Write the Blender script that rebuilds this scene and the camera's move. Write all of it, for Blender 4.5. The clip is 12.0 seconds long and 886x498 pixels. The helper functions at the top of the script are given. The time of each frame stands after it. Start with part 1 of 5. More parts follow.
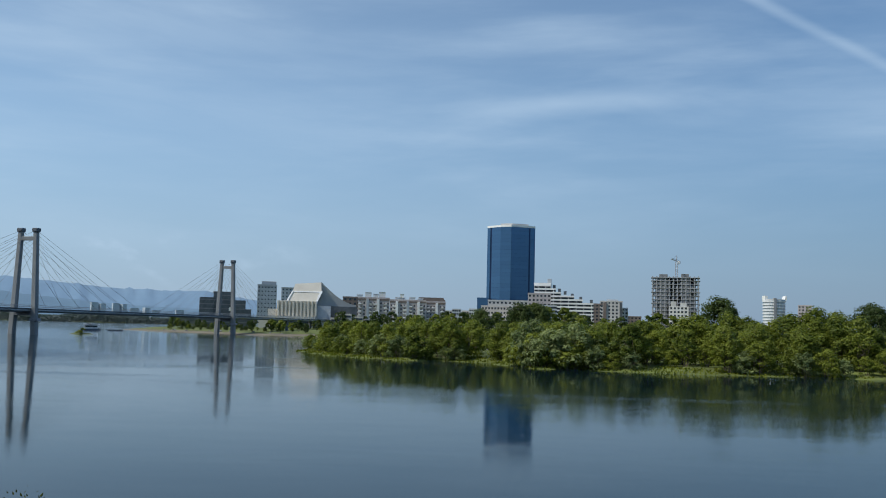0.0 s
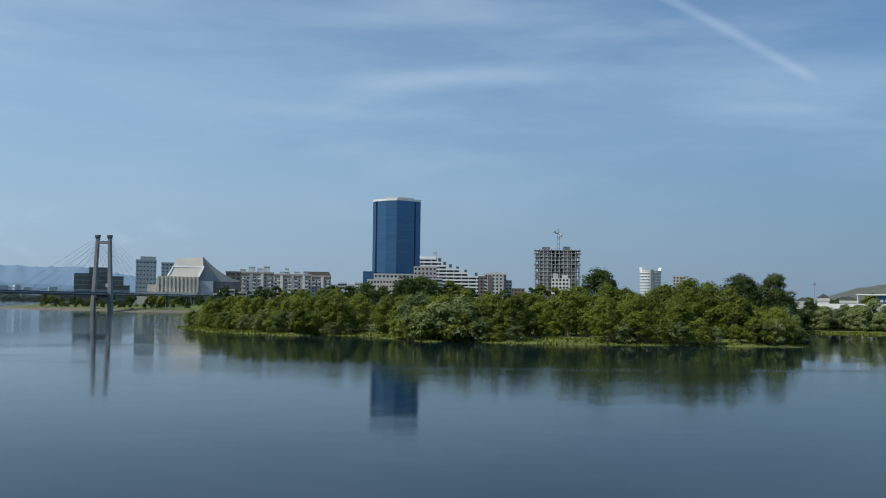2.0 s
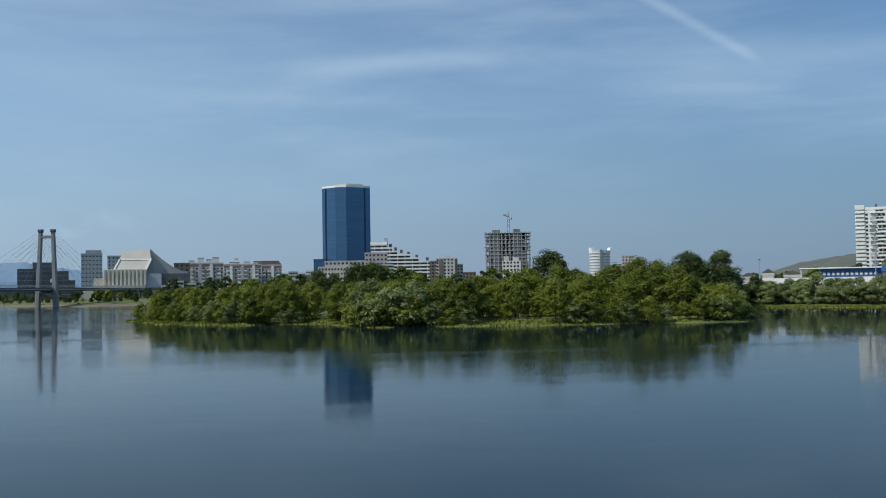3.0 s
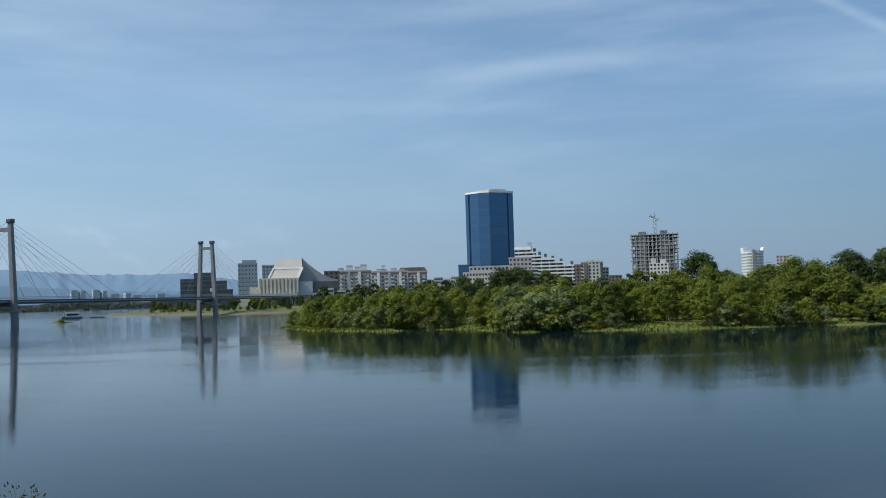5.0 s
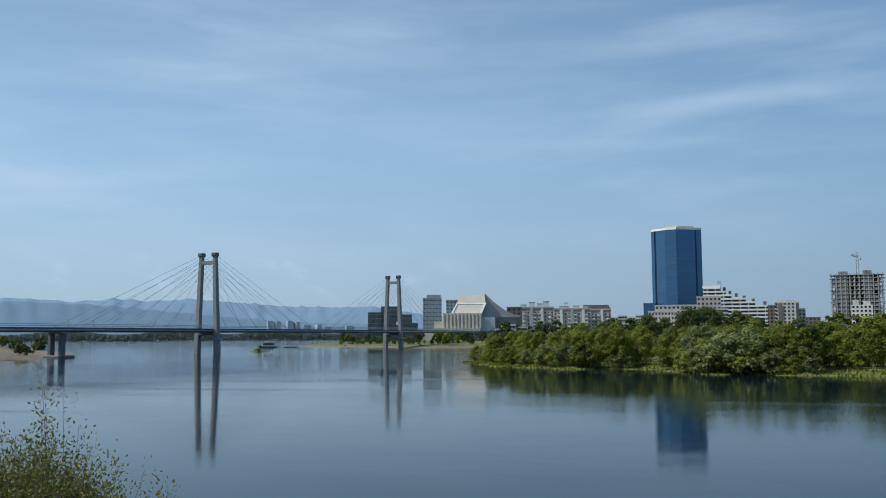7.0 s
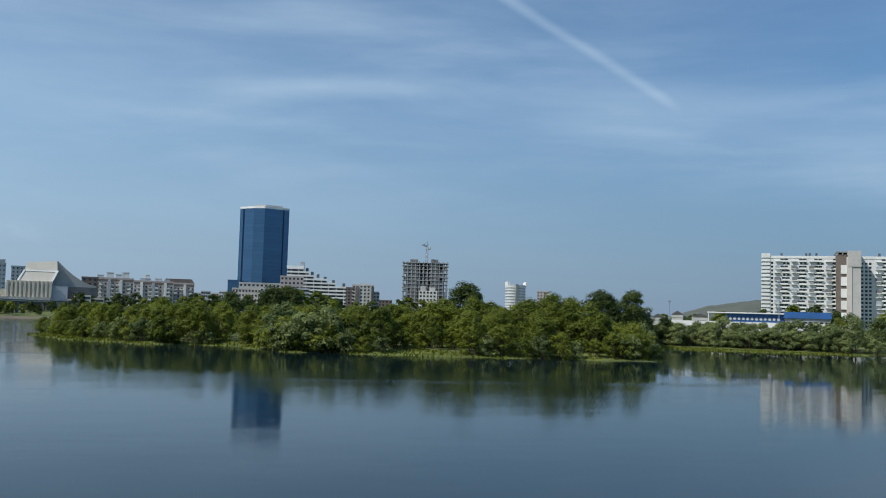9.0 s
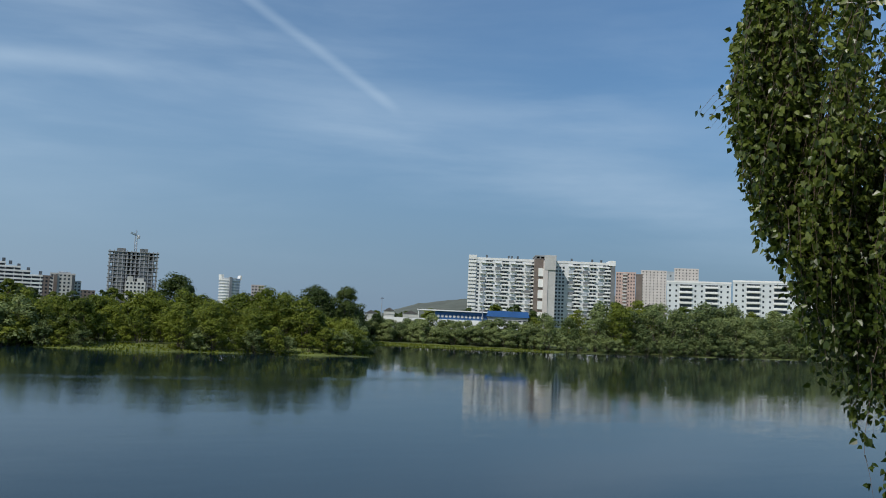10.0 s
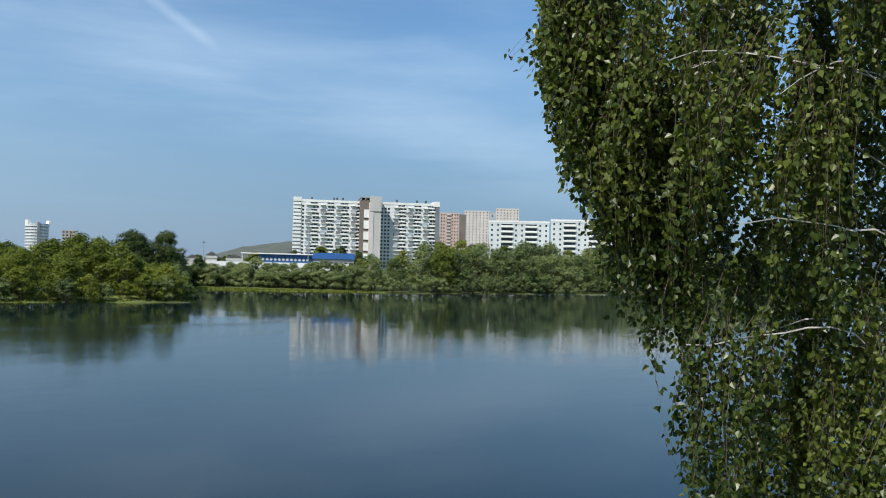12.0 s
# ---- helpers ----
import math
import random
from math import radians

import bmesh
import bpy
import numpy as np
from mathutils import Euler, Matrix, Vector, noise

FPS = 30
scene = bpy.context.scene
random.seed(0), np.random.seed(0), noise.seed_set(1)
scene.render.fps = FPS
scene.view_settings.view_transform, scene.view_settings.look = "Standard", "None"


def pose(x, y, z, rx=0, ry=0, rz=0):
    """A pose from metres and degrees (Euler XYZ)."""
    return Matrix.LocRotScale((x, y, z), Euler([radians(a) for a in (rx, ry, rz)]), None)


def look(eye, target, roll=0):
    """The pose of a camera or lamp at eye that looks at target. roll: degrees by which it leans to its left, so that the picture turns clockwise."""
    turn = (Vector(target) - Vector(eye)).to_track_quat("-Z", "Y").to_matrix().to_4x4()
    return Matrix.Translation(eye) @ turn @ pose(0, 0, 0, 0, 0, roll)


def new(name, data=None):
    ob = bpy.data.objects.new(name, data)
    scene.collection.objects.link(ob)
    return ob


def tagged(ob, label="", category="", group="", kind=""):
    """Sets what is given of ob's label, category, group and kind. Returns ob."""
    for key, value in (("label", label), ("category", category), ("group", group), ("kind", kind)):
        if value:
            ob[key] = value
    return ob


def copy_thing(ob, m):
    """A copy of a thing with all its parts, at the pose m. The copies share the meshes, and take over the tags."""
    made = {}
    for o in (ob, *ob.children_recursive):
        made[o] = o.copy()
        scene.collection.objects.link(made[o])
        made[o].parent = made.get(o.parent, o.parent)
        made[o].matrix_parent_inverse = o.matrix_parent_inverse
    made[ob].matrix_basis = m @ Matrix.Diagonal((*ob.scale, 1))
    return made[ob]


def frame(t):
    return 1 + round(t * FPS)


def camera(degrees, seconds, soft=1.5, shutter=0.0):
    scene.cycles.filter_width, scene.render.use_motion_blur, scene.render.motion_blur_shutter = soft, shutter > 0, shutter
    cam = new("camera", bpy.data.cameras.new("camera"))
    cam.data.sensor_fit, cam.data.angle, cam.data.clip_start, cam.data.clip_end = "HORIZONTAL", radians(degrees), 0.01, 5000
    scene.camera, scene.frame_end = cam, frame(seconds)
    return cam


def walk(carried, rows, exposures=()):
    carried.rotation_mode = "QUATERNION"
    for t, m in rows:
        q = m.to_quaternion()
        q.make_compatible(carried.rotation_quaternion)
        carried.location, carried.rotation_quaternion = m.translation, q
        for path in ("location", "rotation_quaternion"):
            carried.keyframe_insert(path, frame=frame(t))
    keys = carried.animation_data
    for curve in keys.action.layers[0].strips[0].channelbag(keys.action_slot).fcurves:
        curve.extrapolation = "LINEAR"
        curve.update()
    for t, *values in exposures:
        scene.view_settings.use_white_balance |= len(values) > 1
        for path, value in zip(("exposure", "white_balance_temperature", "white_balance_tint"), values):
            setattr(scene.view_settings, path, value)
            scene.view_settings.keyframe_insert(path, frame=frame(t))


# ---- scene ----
# Camera: stands on the river bank and pans; metres, z = 0 is the river's surface.
cam = camera(49.8, 12.0, soft=1.0)
ROWS = [  # seconds, x, y, yaw, pitch, roll
    (0.0, 0.0, 0.0, 0.01, 4.73, -1.39),
    (0.5, 0.0, 0.0, -2.38, 4.37, -1.28),
    (1.0, 0.0, 0.0, -3.44, 4.10, -1.33),
    (1.5, 0.0, 0.0, -4.82, 3.78, -1.21),
    (2.0, 0.0, 0.0, -6.81, 3.27, -0.69),
    (2.5, 0.0, 0.0, -8.68, 2.77, 0.19),
    (2.7, 0.0, 0.0, -9.26, 2.58, 0.51),
    (3.1, 0.0, 0.0, -9.70, 2.33, 1.04),
    (3.5, 0.0, 0.0, -9.17, 2.27, 1.32),
    (3.9, 0.0, 0.0, -7.81, 2.32, 1.47),
    (4.3, 0.0, 0.0, -5.73, 2.41, 1.57),
    (4.5, 0.0, 0.0, -4.41, 2.51, 1.65),
    (5.0, 0.0, 0.0, -1.02, 2.85, 1.75),
    (5.5, 0.0, 0.0, 2.17, 3.42, 1.65),
    (6.0, 0.0, 0.0, 5.40, 4.17, 1.34),
    (6.5, 0.0, 0.0, 8.35, 4.85, 0.94),
    (6.7, 0.0, 0.0, 9.31, 5.06, 0.73),
    (7.1, 0.0, 0.0, 9.89, 5.26, 0.32),
    (7.5, 0.0, 0.0, 8.13, 5.18, -0.08),
    (7.9, 0.0, 0.0, 4.14, 4.86, -0.48),
    (8.3, 0.0, 0.0, -1.97, 4.49, -0.89),
    (8.5, 0.0, 0.0, -5.49, 4.35, -0.96),
    (9.0, 0.0, 0.0, -14.76, 4.12, -1.64),
    (9.5, 0.0, 0.0, -23.25, 4.19, -2.21),
    (10.0, 0.01, -0.01, -31.76, 4.45, -2.57),
    (10.5, 0.03, -0.03, -37.62, 4.39, -2.60),
    (11.0, 0.05, -0.05, -41.45, 3.62, -2.30),
    (11.5, 0.05, -0.05, -42.94, 2.47, -1.72),
    (12.0, 0.05, -0.05, -42.15, 1.30, -1.37),
]
EYE = 6.0
walk(cam, [(t, pose(x, y, EYE, 90 + pitch, roll, yaw)) for t, x, y, yaw, pitch, roll in ROWS],
     [(0.0, -0.11), (1.5, -0.17), (2.7, -0.2), (4.5, -0.13), (6.5, -0.06), (8.5, -0.14), (9.5, -0.23), (10.0, -0.29), (10.5, -0.28), (11.5, 0.04), (12.0, 0.12)])

# ---- light ----
SUN_AZ, SUN_EL = 107.0, 47.0  # degrees to the left of straight ahead, degrees above the horizon


def node(tree, kind):
    return tree.nodes.new(kind)


def link(tree, a, b):
    tree.links.new(a, b)


def maths(tree, op, a, b=None, clamp=False):
    n = node(tree, "ShaderNodeMath")
    n.operation, n.use_clamp = op, clamp
    for i, v in enumerate((a, b)):
        if v is None:
            continue
        if isinstance(v, (int, float)):
            n.inputs[i].default_value = v
        else:
            link(tree, v, n.inputs[i])
    return n.outputs[0]


def smooth(tree, value, lo, hi, to_lo=0.0, to_hi=1.0):
    n = node(tree, "ShaderNodeMapRange")
    n.interpolation_type = "SMOOTHSTEP"
    link(tree, value, n.inputs[0])
    for i, v in enumerate((lo, hi, to_lo, to_hi)):
        n.inputs[i + 1].default_value = v
    return n.outputs[0]


def mixed(tree, fac, a, b, blend="MIX"):
    n = node(tree, "ShaderNodeMix")
    n.data_type, n.blend_type = "RGBA", blend
    for socket, v in ((n.inputs[0], fac), (n.inputs[6], a), (n.inputs[7], b)):
        if isinstance(v, (int, float)):
            socket.default_value = v
        elif isinstance(v, tuple):
            socket.default_value = (*v, 1)
        else:
            link(tree, v, socket)
    return n.outputs[2]


def make_world():
    world = bpy.data.worlds.new("sky")
    scene.world = world
    world.use_nodes = True
    t = world.node_tree
    t.nodes.clear()
    sky = node(t, "ShaderNodeTexSky")
    sky.sky_type, sky.sun_disc = "NISHITA", False
    sky.sun_elevation, sky.sun_rotation = radians(SUN_EL), radians(SUN_AZ)
    sky.air_density, sky.dust_density, sky.ozone_density = 1.0, 0.15, 2.5
    coord = node(t, "ShaderNodeTexCoord")
    way = coord.outputs["Generated"]
    xyz = node(t, "ShaderNodeSeparateXYZ")
    link(t, way, xyz.inputs[0])
    # cirrus: long soft streaks, in bearing and slope
    level = maths(t, "SQRT", maths(t, "ADD", maths(t, "MULTIPLY", xyz.outputs[0], xyz.outputs[0]), maths(t, "MULTIPLY", xyz.outputs[1], xyz.outputs[1])))
    slope = maths(t, "DIVIDE", xyz.outputs[2], maths(t, "MAXIMUM", level, 0.05))
    bearing = maths(t, "ARCTAN2", xyz.outputs[0], xyz.outputs[1])
    plane = node(t, "ShaderNodeCombineXYZ")
    link(t, bearing, plane.inputs[0])
    link(t, slope, plane.inputs[1])

    def streaks(turn, scale, size, detail, warp):
        m = node(t, "ShaderNodeMapping")
        m.inputs["Rotation"].default_value, m.inputs["Scale"].default_value = (0, 0, radians(turn)), (*scale, 1)
        link(t, plane.outputs[0], m.inputs[0])
        n = node(t, "ShaderNodeTexNoise")
        n.inputs["Scale"].default_value, n.inputs["Detail"].default_value = size, detail
        n.inputs["Roughness"].default_value, n.inputs["Distortion"].default_value = 0.55, warp
        link(t, m.outputs[0], n.inputs["Vector"])
        return n.outputs[0]
    fall, rise, broad = streaks(14, (1.0, 5.0), 2.6, 6, 0.25), streaks(-7, (1.0, 6.5), 2.2, 6, 0.2), streaks(0, (1.0, 2.2), 1.7, 2, 0.3)
    veil = maths(t, "ADD", maths(t, "MULTIPLY", smooth(t, fall, 0.38, 0.72), 0.62), maths(t, "MULTIPLY", smooth(t, rise, 0.45, 0.75), 0.45))
    veil = maths(t, "MULTIPLY", veil, smooth(t, broad, 0.32, 0.62, 0.3, 1.0))
    veil = maths(t, "MULTIPLY", veil, smooth(t, slope, 0.03, 0.15, 0.15, 1.0))
    veil = maths(t, "ADD", maths(t, "MULTIPLY", veil, 0.52), smooth(t, bearing, 0.9, -0.5, 0.0, 0.29))
    # the bright band of cirrus ahead
    band_mid = maths(t, "ADD", maths(t, "MULTIPLY", bearing, 0.09), 0.226)
    off = maths(t, "ABSOLUTE", maths(t, "SUBTRACT", maths(t, "ADD", slope, maths(t, "MULTIPLY", maths(t, "SUBTRACT", rise, 0.5), 0.03)), band_mid))
    band = maths(t, "MULTIPLY", smooth(t, off, 0.0, 0.02, 1, 0), smooth(t, maths(t, "ABSOLUTE", maths(t, "SUBTRACT", bearing, 0.13)), 0.02, 0.16, 1, 0))
    # a second veil that sinks towards the right, under the end of the vapour trail
    turn = maths(t, "SUBTRACT", bearing, 0.3)
    veil_mid = maths(t, "SUBTRACT", 0.225, maths(t, "MULTIPLY", maths(t, "MULTIPLY", turn, turn), 0.36))
    below = maths(t, "ABSOLUTE", maths(t, "SUBTRACT", maths(t, "ADD", slope, maths(t, "MULTIPLY", maths(t, "SUBTRACT", fall, 0.5), 0.06)), veil_mid))
    low_veil = maths(t, "MULTIPLY", smooth(t, below, 0.0, 0.055, 1, 0), maths(t, "MULTIPLY", smooth(t, bearing, 0.3, 0.5), smooth(t, bearing, 1.0, 0.7)))
    veil = maths(t, "ADD", veil, maths(t, "MULTIPLY", low_veil, 0.17))
    # small puffs of cumulus low over the hills
    puff = smooth(t, streaks(0, (1.0, 1.6), 15.0, 4, 0.2), 0.52, 0.7)
    puff = maths(t, "MULTIPLY", puff, maths(t, "MULTIPLY", smooth(t, maths(t, "ABSOLUTE", maths(t, "SUBTRACT", slope, 0.062)), 0.012, 0.035, 1, 0), smooth(t, bearing, -0.1, -0.22)))
    veil = maths(t, "ADD", veil, maths(t, "MULTIPLY", puff, 0.22))
    # the vapour trail: a straight line over the sky between two directions
    a, b = Vector((0.312, 0.95, 0.341)).normalized(), Vector((0.4757, 0.880, 0.2235)).normalized()
    across, along = a.cross(b).normalized(), (b - a).normalized()

    def dot(v):
        n = node(t, "ShaderNodeVectorMath")
        n.operation = "DOT_PRODUCT"
        n.inputs[1].default_value = v
        link(t, way, n.inputs[0])
        return n.outputs["Value"]
    wob = maths(t, "MULTIPLY", maths(t, "SUBTRACT", fall, 0.5), 0.006)
    dist = maths(t, "ABSOLUTE", maths(t, "ADD", dot(across), wob))
    trail = maths(t, "MULTIPLY", smooth(t, dist, 0.0, 0.0085, 1, 0), smooth(t, dot(along), b.dot(along) - 0.02, b.dot(along) + 0.012, 1, 0))
    trail = maths(t, "MULTIPLY", trail, smooth(t, dot(a), 0.5, 0.8))
    cloud = maths(t, "ADD", veil, maths(t, "ADD", maths(t, "MULTIPLY", band, 0.34), maths(t, "MULTIPLY", trail, 0.24)), clamp=True)
    haze = maths(t, "MULTIPLY", smooth(t, slope, -0.02, 0.26, 1, 0), 0.85)
    blue = mixed(t, 1.0, sky.outputs[0], (0.83, 1.04, 1.15), "MULTIPLY")
    shade = smooth(t, bearing, -0.55, 0.8, 1.13, 0.87)  # the sky deepens away from the sun
    tone = node(t, "ShaderNodeCombineColor")
    link(t, maths(t, "POWER", shade, 1.3), tone.inputs[0])
    link(t, shade, tone.inputs[1])
    link(t, maths(t, "POWER", shade, 0.75), tone.inputs[2])
    clear = mixed(t, 1.0, mixed(t, haze, blue, (1.98, 2.95, 4.7)), tone.outputs[0], "MULTIPLY")
    colour = mixed(t, cloud, clear, (5.3, 7.0, 8.9))
    back = node(t, "ShaderNodeBackground")
    back.inputs[1].default_value = 0.1
    link(t, colour, back.inputs[0])
    out = node(t, "ShaderNodeOutputWorld")
    link(t, back.outputs[0], out.inputs[0])


make_world()
sun = new("sun", bpy.data.lights.new("sun", "SUN"))
sun.data.energy, sun.data.angle, sun.data.color = 4.2, radians(0.6), (1.0, 0.95, 0.87)
_a, _e = radians(SUN_AZ), radians(SUN_EL)
sun.matrix_world = look(300 * Vector((-math.sin(_a) * math.cos(_e), math.cos(_a) * math.cos(_e), math.sin(_e))), (0, 0, 0))


# ---- materials ----
def material(name, colour, rough=0.8, metal=0.0, vary=0.25, scale=0.5, fine=6.0, bump=0.1, pieces=0.0, stretch=(1, 1, 1)):
    """A surface with stains at one scale and grain at a finer one; pieces: how far one object differs from the next."""
    m = bpy.data.materials.new(name)
    m.use_nodes = True
    t = m.node_tree
    b = t.nodes["Principled BSDF"]
    coord = node(t, "ShaderNodeTexCoord")
    place = node(t, "ShaderNodeMapping")
    place.inputs["Scale"].default_value = stretch
    link(t, coord.outputs["Object"], place.inputs[0])
    big, small = node(t, "ShaderNodeTexNoise"), node(t, "ShaderNodeTexNoise")
    for n, s in ((big, scale), (small, fine)):
        n.inputs["Scale"].default_value = s
        n.inputs["Detail"].default_value = 4
        link(t, place.outputs[0], n.inputs["Vector"])
    v = maths(t, "ADD", maths(t, "MULTIPLY", big.outputs[0], 0.65), maths(t, "MULTIPLY", small.outputs[0], 0.35))
    if pieces:
        info = node(t, "ShaderNodeObjectInfo")
        v = maths(t, "ADD", v, maths(t, "MULTIPLY", maths(t, "SUBTRACT", info.outputs["Random"], 0.5), pieces))
    dark, light = tuple(c * (1 - vary) for c in colour), tuple(min(1, c * (1 + vary)) for c in colour)
    link(t, mixed(t, smooth(t, v, 0.28, 0.72), dark, light), b.inputs["Base Color"])
    b.inputs["Roughness"].default_value, b.inputs["Metallic"].default_value = rough, metal
    if bump:
        bn = node(t, "ShaderNodeBump")
        bn.inputs["Strength"].default_value = bump
        link(t, small.outputs[0], bn.inputs["Height"])
        link(t, bn.outputs[0], b.inputs["Normal"])
    return m


def leaf_material(name, dark, light, glow=0.3, rough=0.5, gloss=0.15):
    """Leaves: colour varies from clump to clump and leaf to leaf, and light passes through."""
    m = bpy.data.materials.new(name)
    m.use_nodes = True
    t = m.node_tree
    b = t.nodes["Principled BSDF"]
    geo, info, coord = node(t, "ShaderNodeNewGeometry"), node(t, "ShaderNodeObjectInfo"), node(t, "ShaderNodeTexCoord")
    n = node(t, "ShaderNodeTexNoise")
    n.inputs["Scale"].default_value = 0.6
    link(t, coord.outputs["Object"], n.inputs["Vector"])
    v = maths(t, "ADD", maths(t, "MULTIPLY", geo.outputs["Random Per Island"], 0.25), maths(t, "MULTIPLY", n.outputs[0], 0.5))
    v = maths(t, "ADD", v, maths(t, "MULTIPLY", info.outputs["Random"], 0.3))
    c = mixed(t, smooth(t, v, 0.2, 0.95), dark, light)
    link(t, c, b.inputs["Base Color"])
    b.inputs["Roughness"].default_value = rough
    b.inputs["Specular IOR Level"].default_value = gloss
    tr = node(t, "ShaderNodeBsdfTranslucent")
    link(t, mixed(t, 1.0, c, (1.1, 1.15, 0.6), "MULTIPLY"), tr.inputs[0])
    mix = node(t, "ShaderNodeMixShader")
    mix.inputs[0].default_value = glow
    link(t, b.outputs[0], mix.inputs[1])
    link(t, tr.outputs[0], mix.inputs[2])
    link(t, mix.outputs[0], t.nodes["Material Output"].inputs[0])
    return m


RIPPLE, SWELL = 0.14, 0.012  # steepness of the ripples and of the longer waves


def water_material():
    m = bpy.data.materials.new("river water")
    m.use_nodes = True
    t = m.node_tree
    b = t.nodes["Principled BSDF"]
    coord = node(t, "ShaderNodeTexCoord")

    def waves(scale, stretch, detail, turn=0.0):
        p = node(t, "ShaderNodeMapping")
        p.inputs["Scale"].default_value = stretch
        p.inputs["Rotation"].default_value = (0, 0, turn)
        link(t, coord.outputs["Object"], p.inputs[0])
        n = node(t, "ShaderNodeTexNoise")
        n.inputs["Scale"].default_value, n.inputs["Detail"].default_value = scale, detail
        link(t, p.outputs[0], n.inputs["Vector"])
        return n.outputs[0]
    def slopes(scale, stretch, detail, turn=0.0):
        """Slopes of the surface in x and y, spread round zero."""
        p = node(t, "ShaderNodeMapping")
        p.inputs["Scale"].default_value, p.inputs["Rotation"].default_value = stretch, (0, 0, turn)
        link(t, coord.outputs["Object"], p.inputs[0])
        n = node(t, "ShaderNodeTexNoise")
        n.inputs["Scale"].default_value, n.inputs["Detail"].default_value = scale, detail
        link(t, p.outputs[0], n.inputs["Vector"])
        v = node(t, "ShaderNodeVectorMath")
        v.operation = "SUBTRACT"
        v.inputs[1].default_value = (0.5, 0.5, 0.5)
        link(t, n.outputs["Color"], v.inputs[0])
        return v.outputs[0]

    def scaled(vector, factor):
        v = node(t, "ShaderNodeVectorMath")
        v.operation = "SCALE"
        link(t, vector, v.inputs[0])
        if isinstance(factor, float):
            v.inputs["Scale"].default_value = factor
        else:
            link(t, factor, v.inputs["Scale"])
        return v.outputs[0]

    def plus(one, other):
        v = node(t, "ShaderNodeVectorMath")
        v.operation = "ADD"
        for i, w in enumerate((one, other)):
            if isinstance(w, tuple):
                v.inputs[i].default_value = w
            else:
                link(t, w, v.inputs[i])
        return v.outputs[0]
    zone = smooth(t, waves(0.02, (0.35, 1, 1), 4, 0.05), 0.42, 0.62, 0.3, 1.0)
    line = smooth(t, waves(0.06, (0.16, 1.3, 1), 3, 0.12), 0.58, 0.7)  # narrow wind lines across the calm
    where = node(t, "ShaderNodeSeparateXYZ")
    link(t, coord.outputs["Object"], where.inputs[0])
    open_water = smooth(t, maths(t, "ADD", where.outputs[1], maths(t, "MULTIPLY", where.outputs[0], -0.9)), 190, 330)  # wind on the main stream beyond the island
    zone = maths(t, "ADD", zone, maths(t, "ADD", maths(t, "MULTIPLY", line, 1.1), maths(t, "MULTIPLY", open_water, 1.0)))
    zone = maths(t, "MULTIPLY", zone, smooth(t, where.outputs[0], -25, 70, 1.0, 0.5))  # calmer in the lee of the bank
    tilt = plus(scaled(slopes(55.0, (0.6, 1, 1), 1, 0.1), maths(t, "MULTIPLY", zone, RIPPLE)), plus(scaled(slopes(0.35, (0.4, 1, 1), 3, 0.3), SWELL), scaled(slopes(1.3, (0.22, 1, 1), 2, 0.15), maths(t, "MULTIPLY", zone, 0.022))))
    flat = node(t, "ShaderNodeVectorMath")
    flat.operation = "MULTIPLY"
    flat.inputs[1].default_value = (1, 1, 0)
    link(t, tilt, flat.inputs[0])
    unit = node(t, "ShaderNodeVectorMath")
    unit.operation = "NORMALIZE"
    link(t, plus(flat.outputs[0], (0.0, 0.0, 1.0)), unit.inputs[0])
    link(t, unit.outputs[0], b.inputs["Normal"])
    link(t, mixed(t, waves(0.01, (1, 1, 1), 2), (0.003, 0.012, 0.018), (0.005, 0.017, 0.024)), b.inputs["Base Color"])
    b.inputs["Roughness"].default_value = 0.03
    b.inputs["IOR"].default_value = 1.33
    b.inputs["Specular IOR Level"].default_value = 0.17
    return m


WATER = water_material()
GRASS = material("meadow grass", (0.10, 0.125, 0.025), 0.95, vary=0.45, scale=0.12, fine=1.5, bump=0.5)
SAND = material("damp river sand", (0.155, 0.13, 0.09), 0.95, vary=0.3, scale=0.08, fine=0.9, bump=0.4)
# both ridges: the haze of distance is painted into the blue base colour
HAZED_HILL_FAR = material("distant forested ridge", (0.155, 0.25, 0.35), 1.0, vary=0.06, scale=0.002, fine=0.02, bump=0)
HAZED_HILL_NEAR = material("nearer forested ridge", (0.105, 0.185, 0.26), 1.0, vary=0.08, scale=0.003, fine=0.02, bump=0)
HILL_DRY = material("dry grass hill", (0.105, 0.118, 0.095), 1.0, vary=0.25, scale=0.01, fine=0.06, bump=0)
CONCRETE = material("weathered concrete", (0.24, 0.255, 0.275), 0.9, vary=0.22, scale=0.15, fine=2)
CONCRETE_RAW = material("raw site concrete", (0.30, 0.31, 0.32), 0.9, vary=0.25, scale=0.2, fine=2)
CONCRETE_DARK = material("grey concrete", (0.17, 0.18, 0.19), 0.9, vary=0.22, scale=0.15, fine=2)
PYLON = material("painted pylon steel", (0.19, 0.205, 0.21), 0.6, vary=0.15, scale=0.3, fine=2)
STEEL = material("dark bridge steel", (0.085, 0.10, 0.12), 0.55, vary=0.2, scale=0.3, fine=3)
STEEL_LIGHT = material("galvanised steel", (0.42, 0.44, 0.46), 0.45, 0.5, vary=0.15)
CABLE = material("stay cable", (0.16, 0.17, 0.18), 0.6, vary=0.1)
WHITE = material("white panel", (0.72, 0.73, 0.72), 0.75, vary=0.08, scale=0.2, fine=2, pieces=0.3)
WHITE_DIRTY = material("grey white render", (0.52, 0.52, 0.50), 0.85, vary=0.16, scale=0.15, fine=1.5, pieces=0.2)
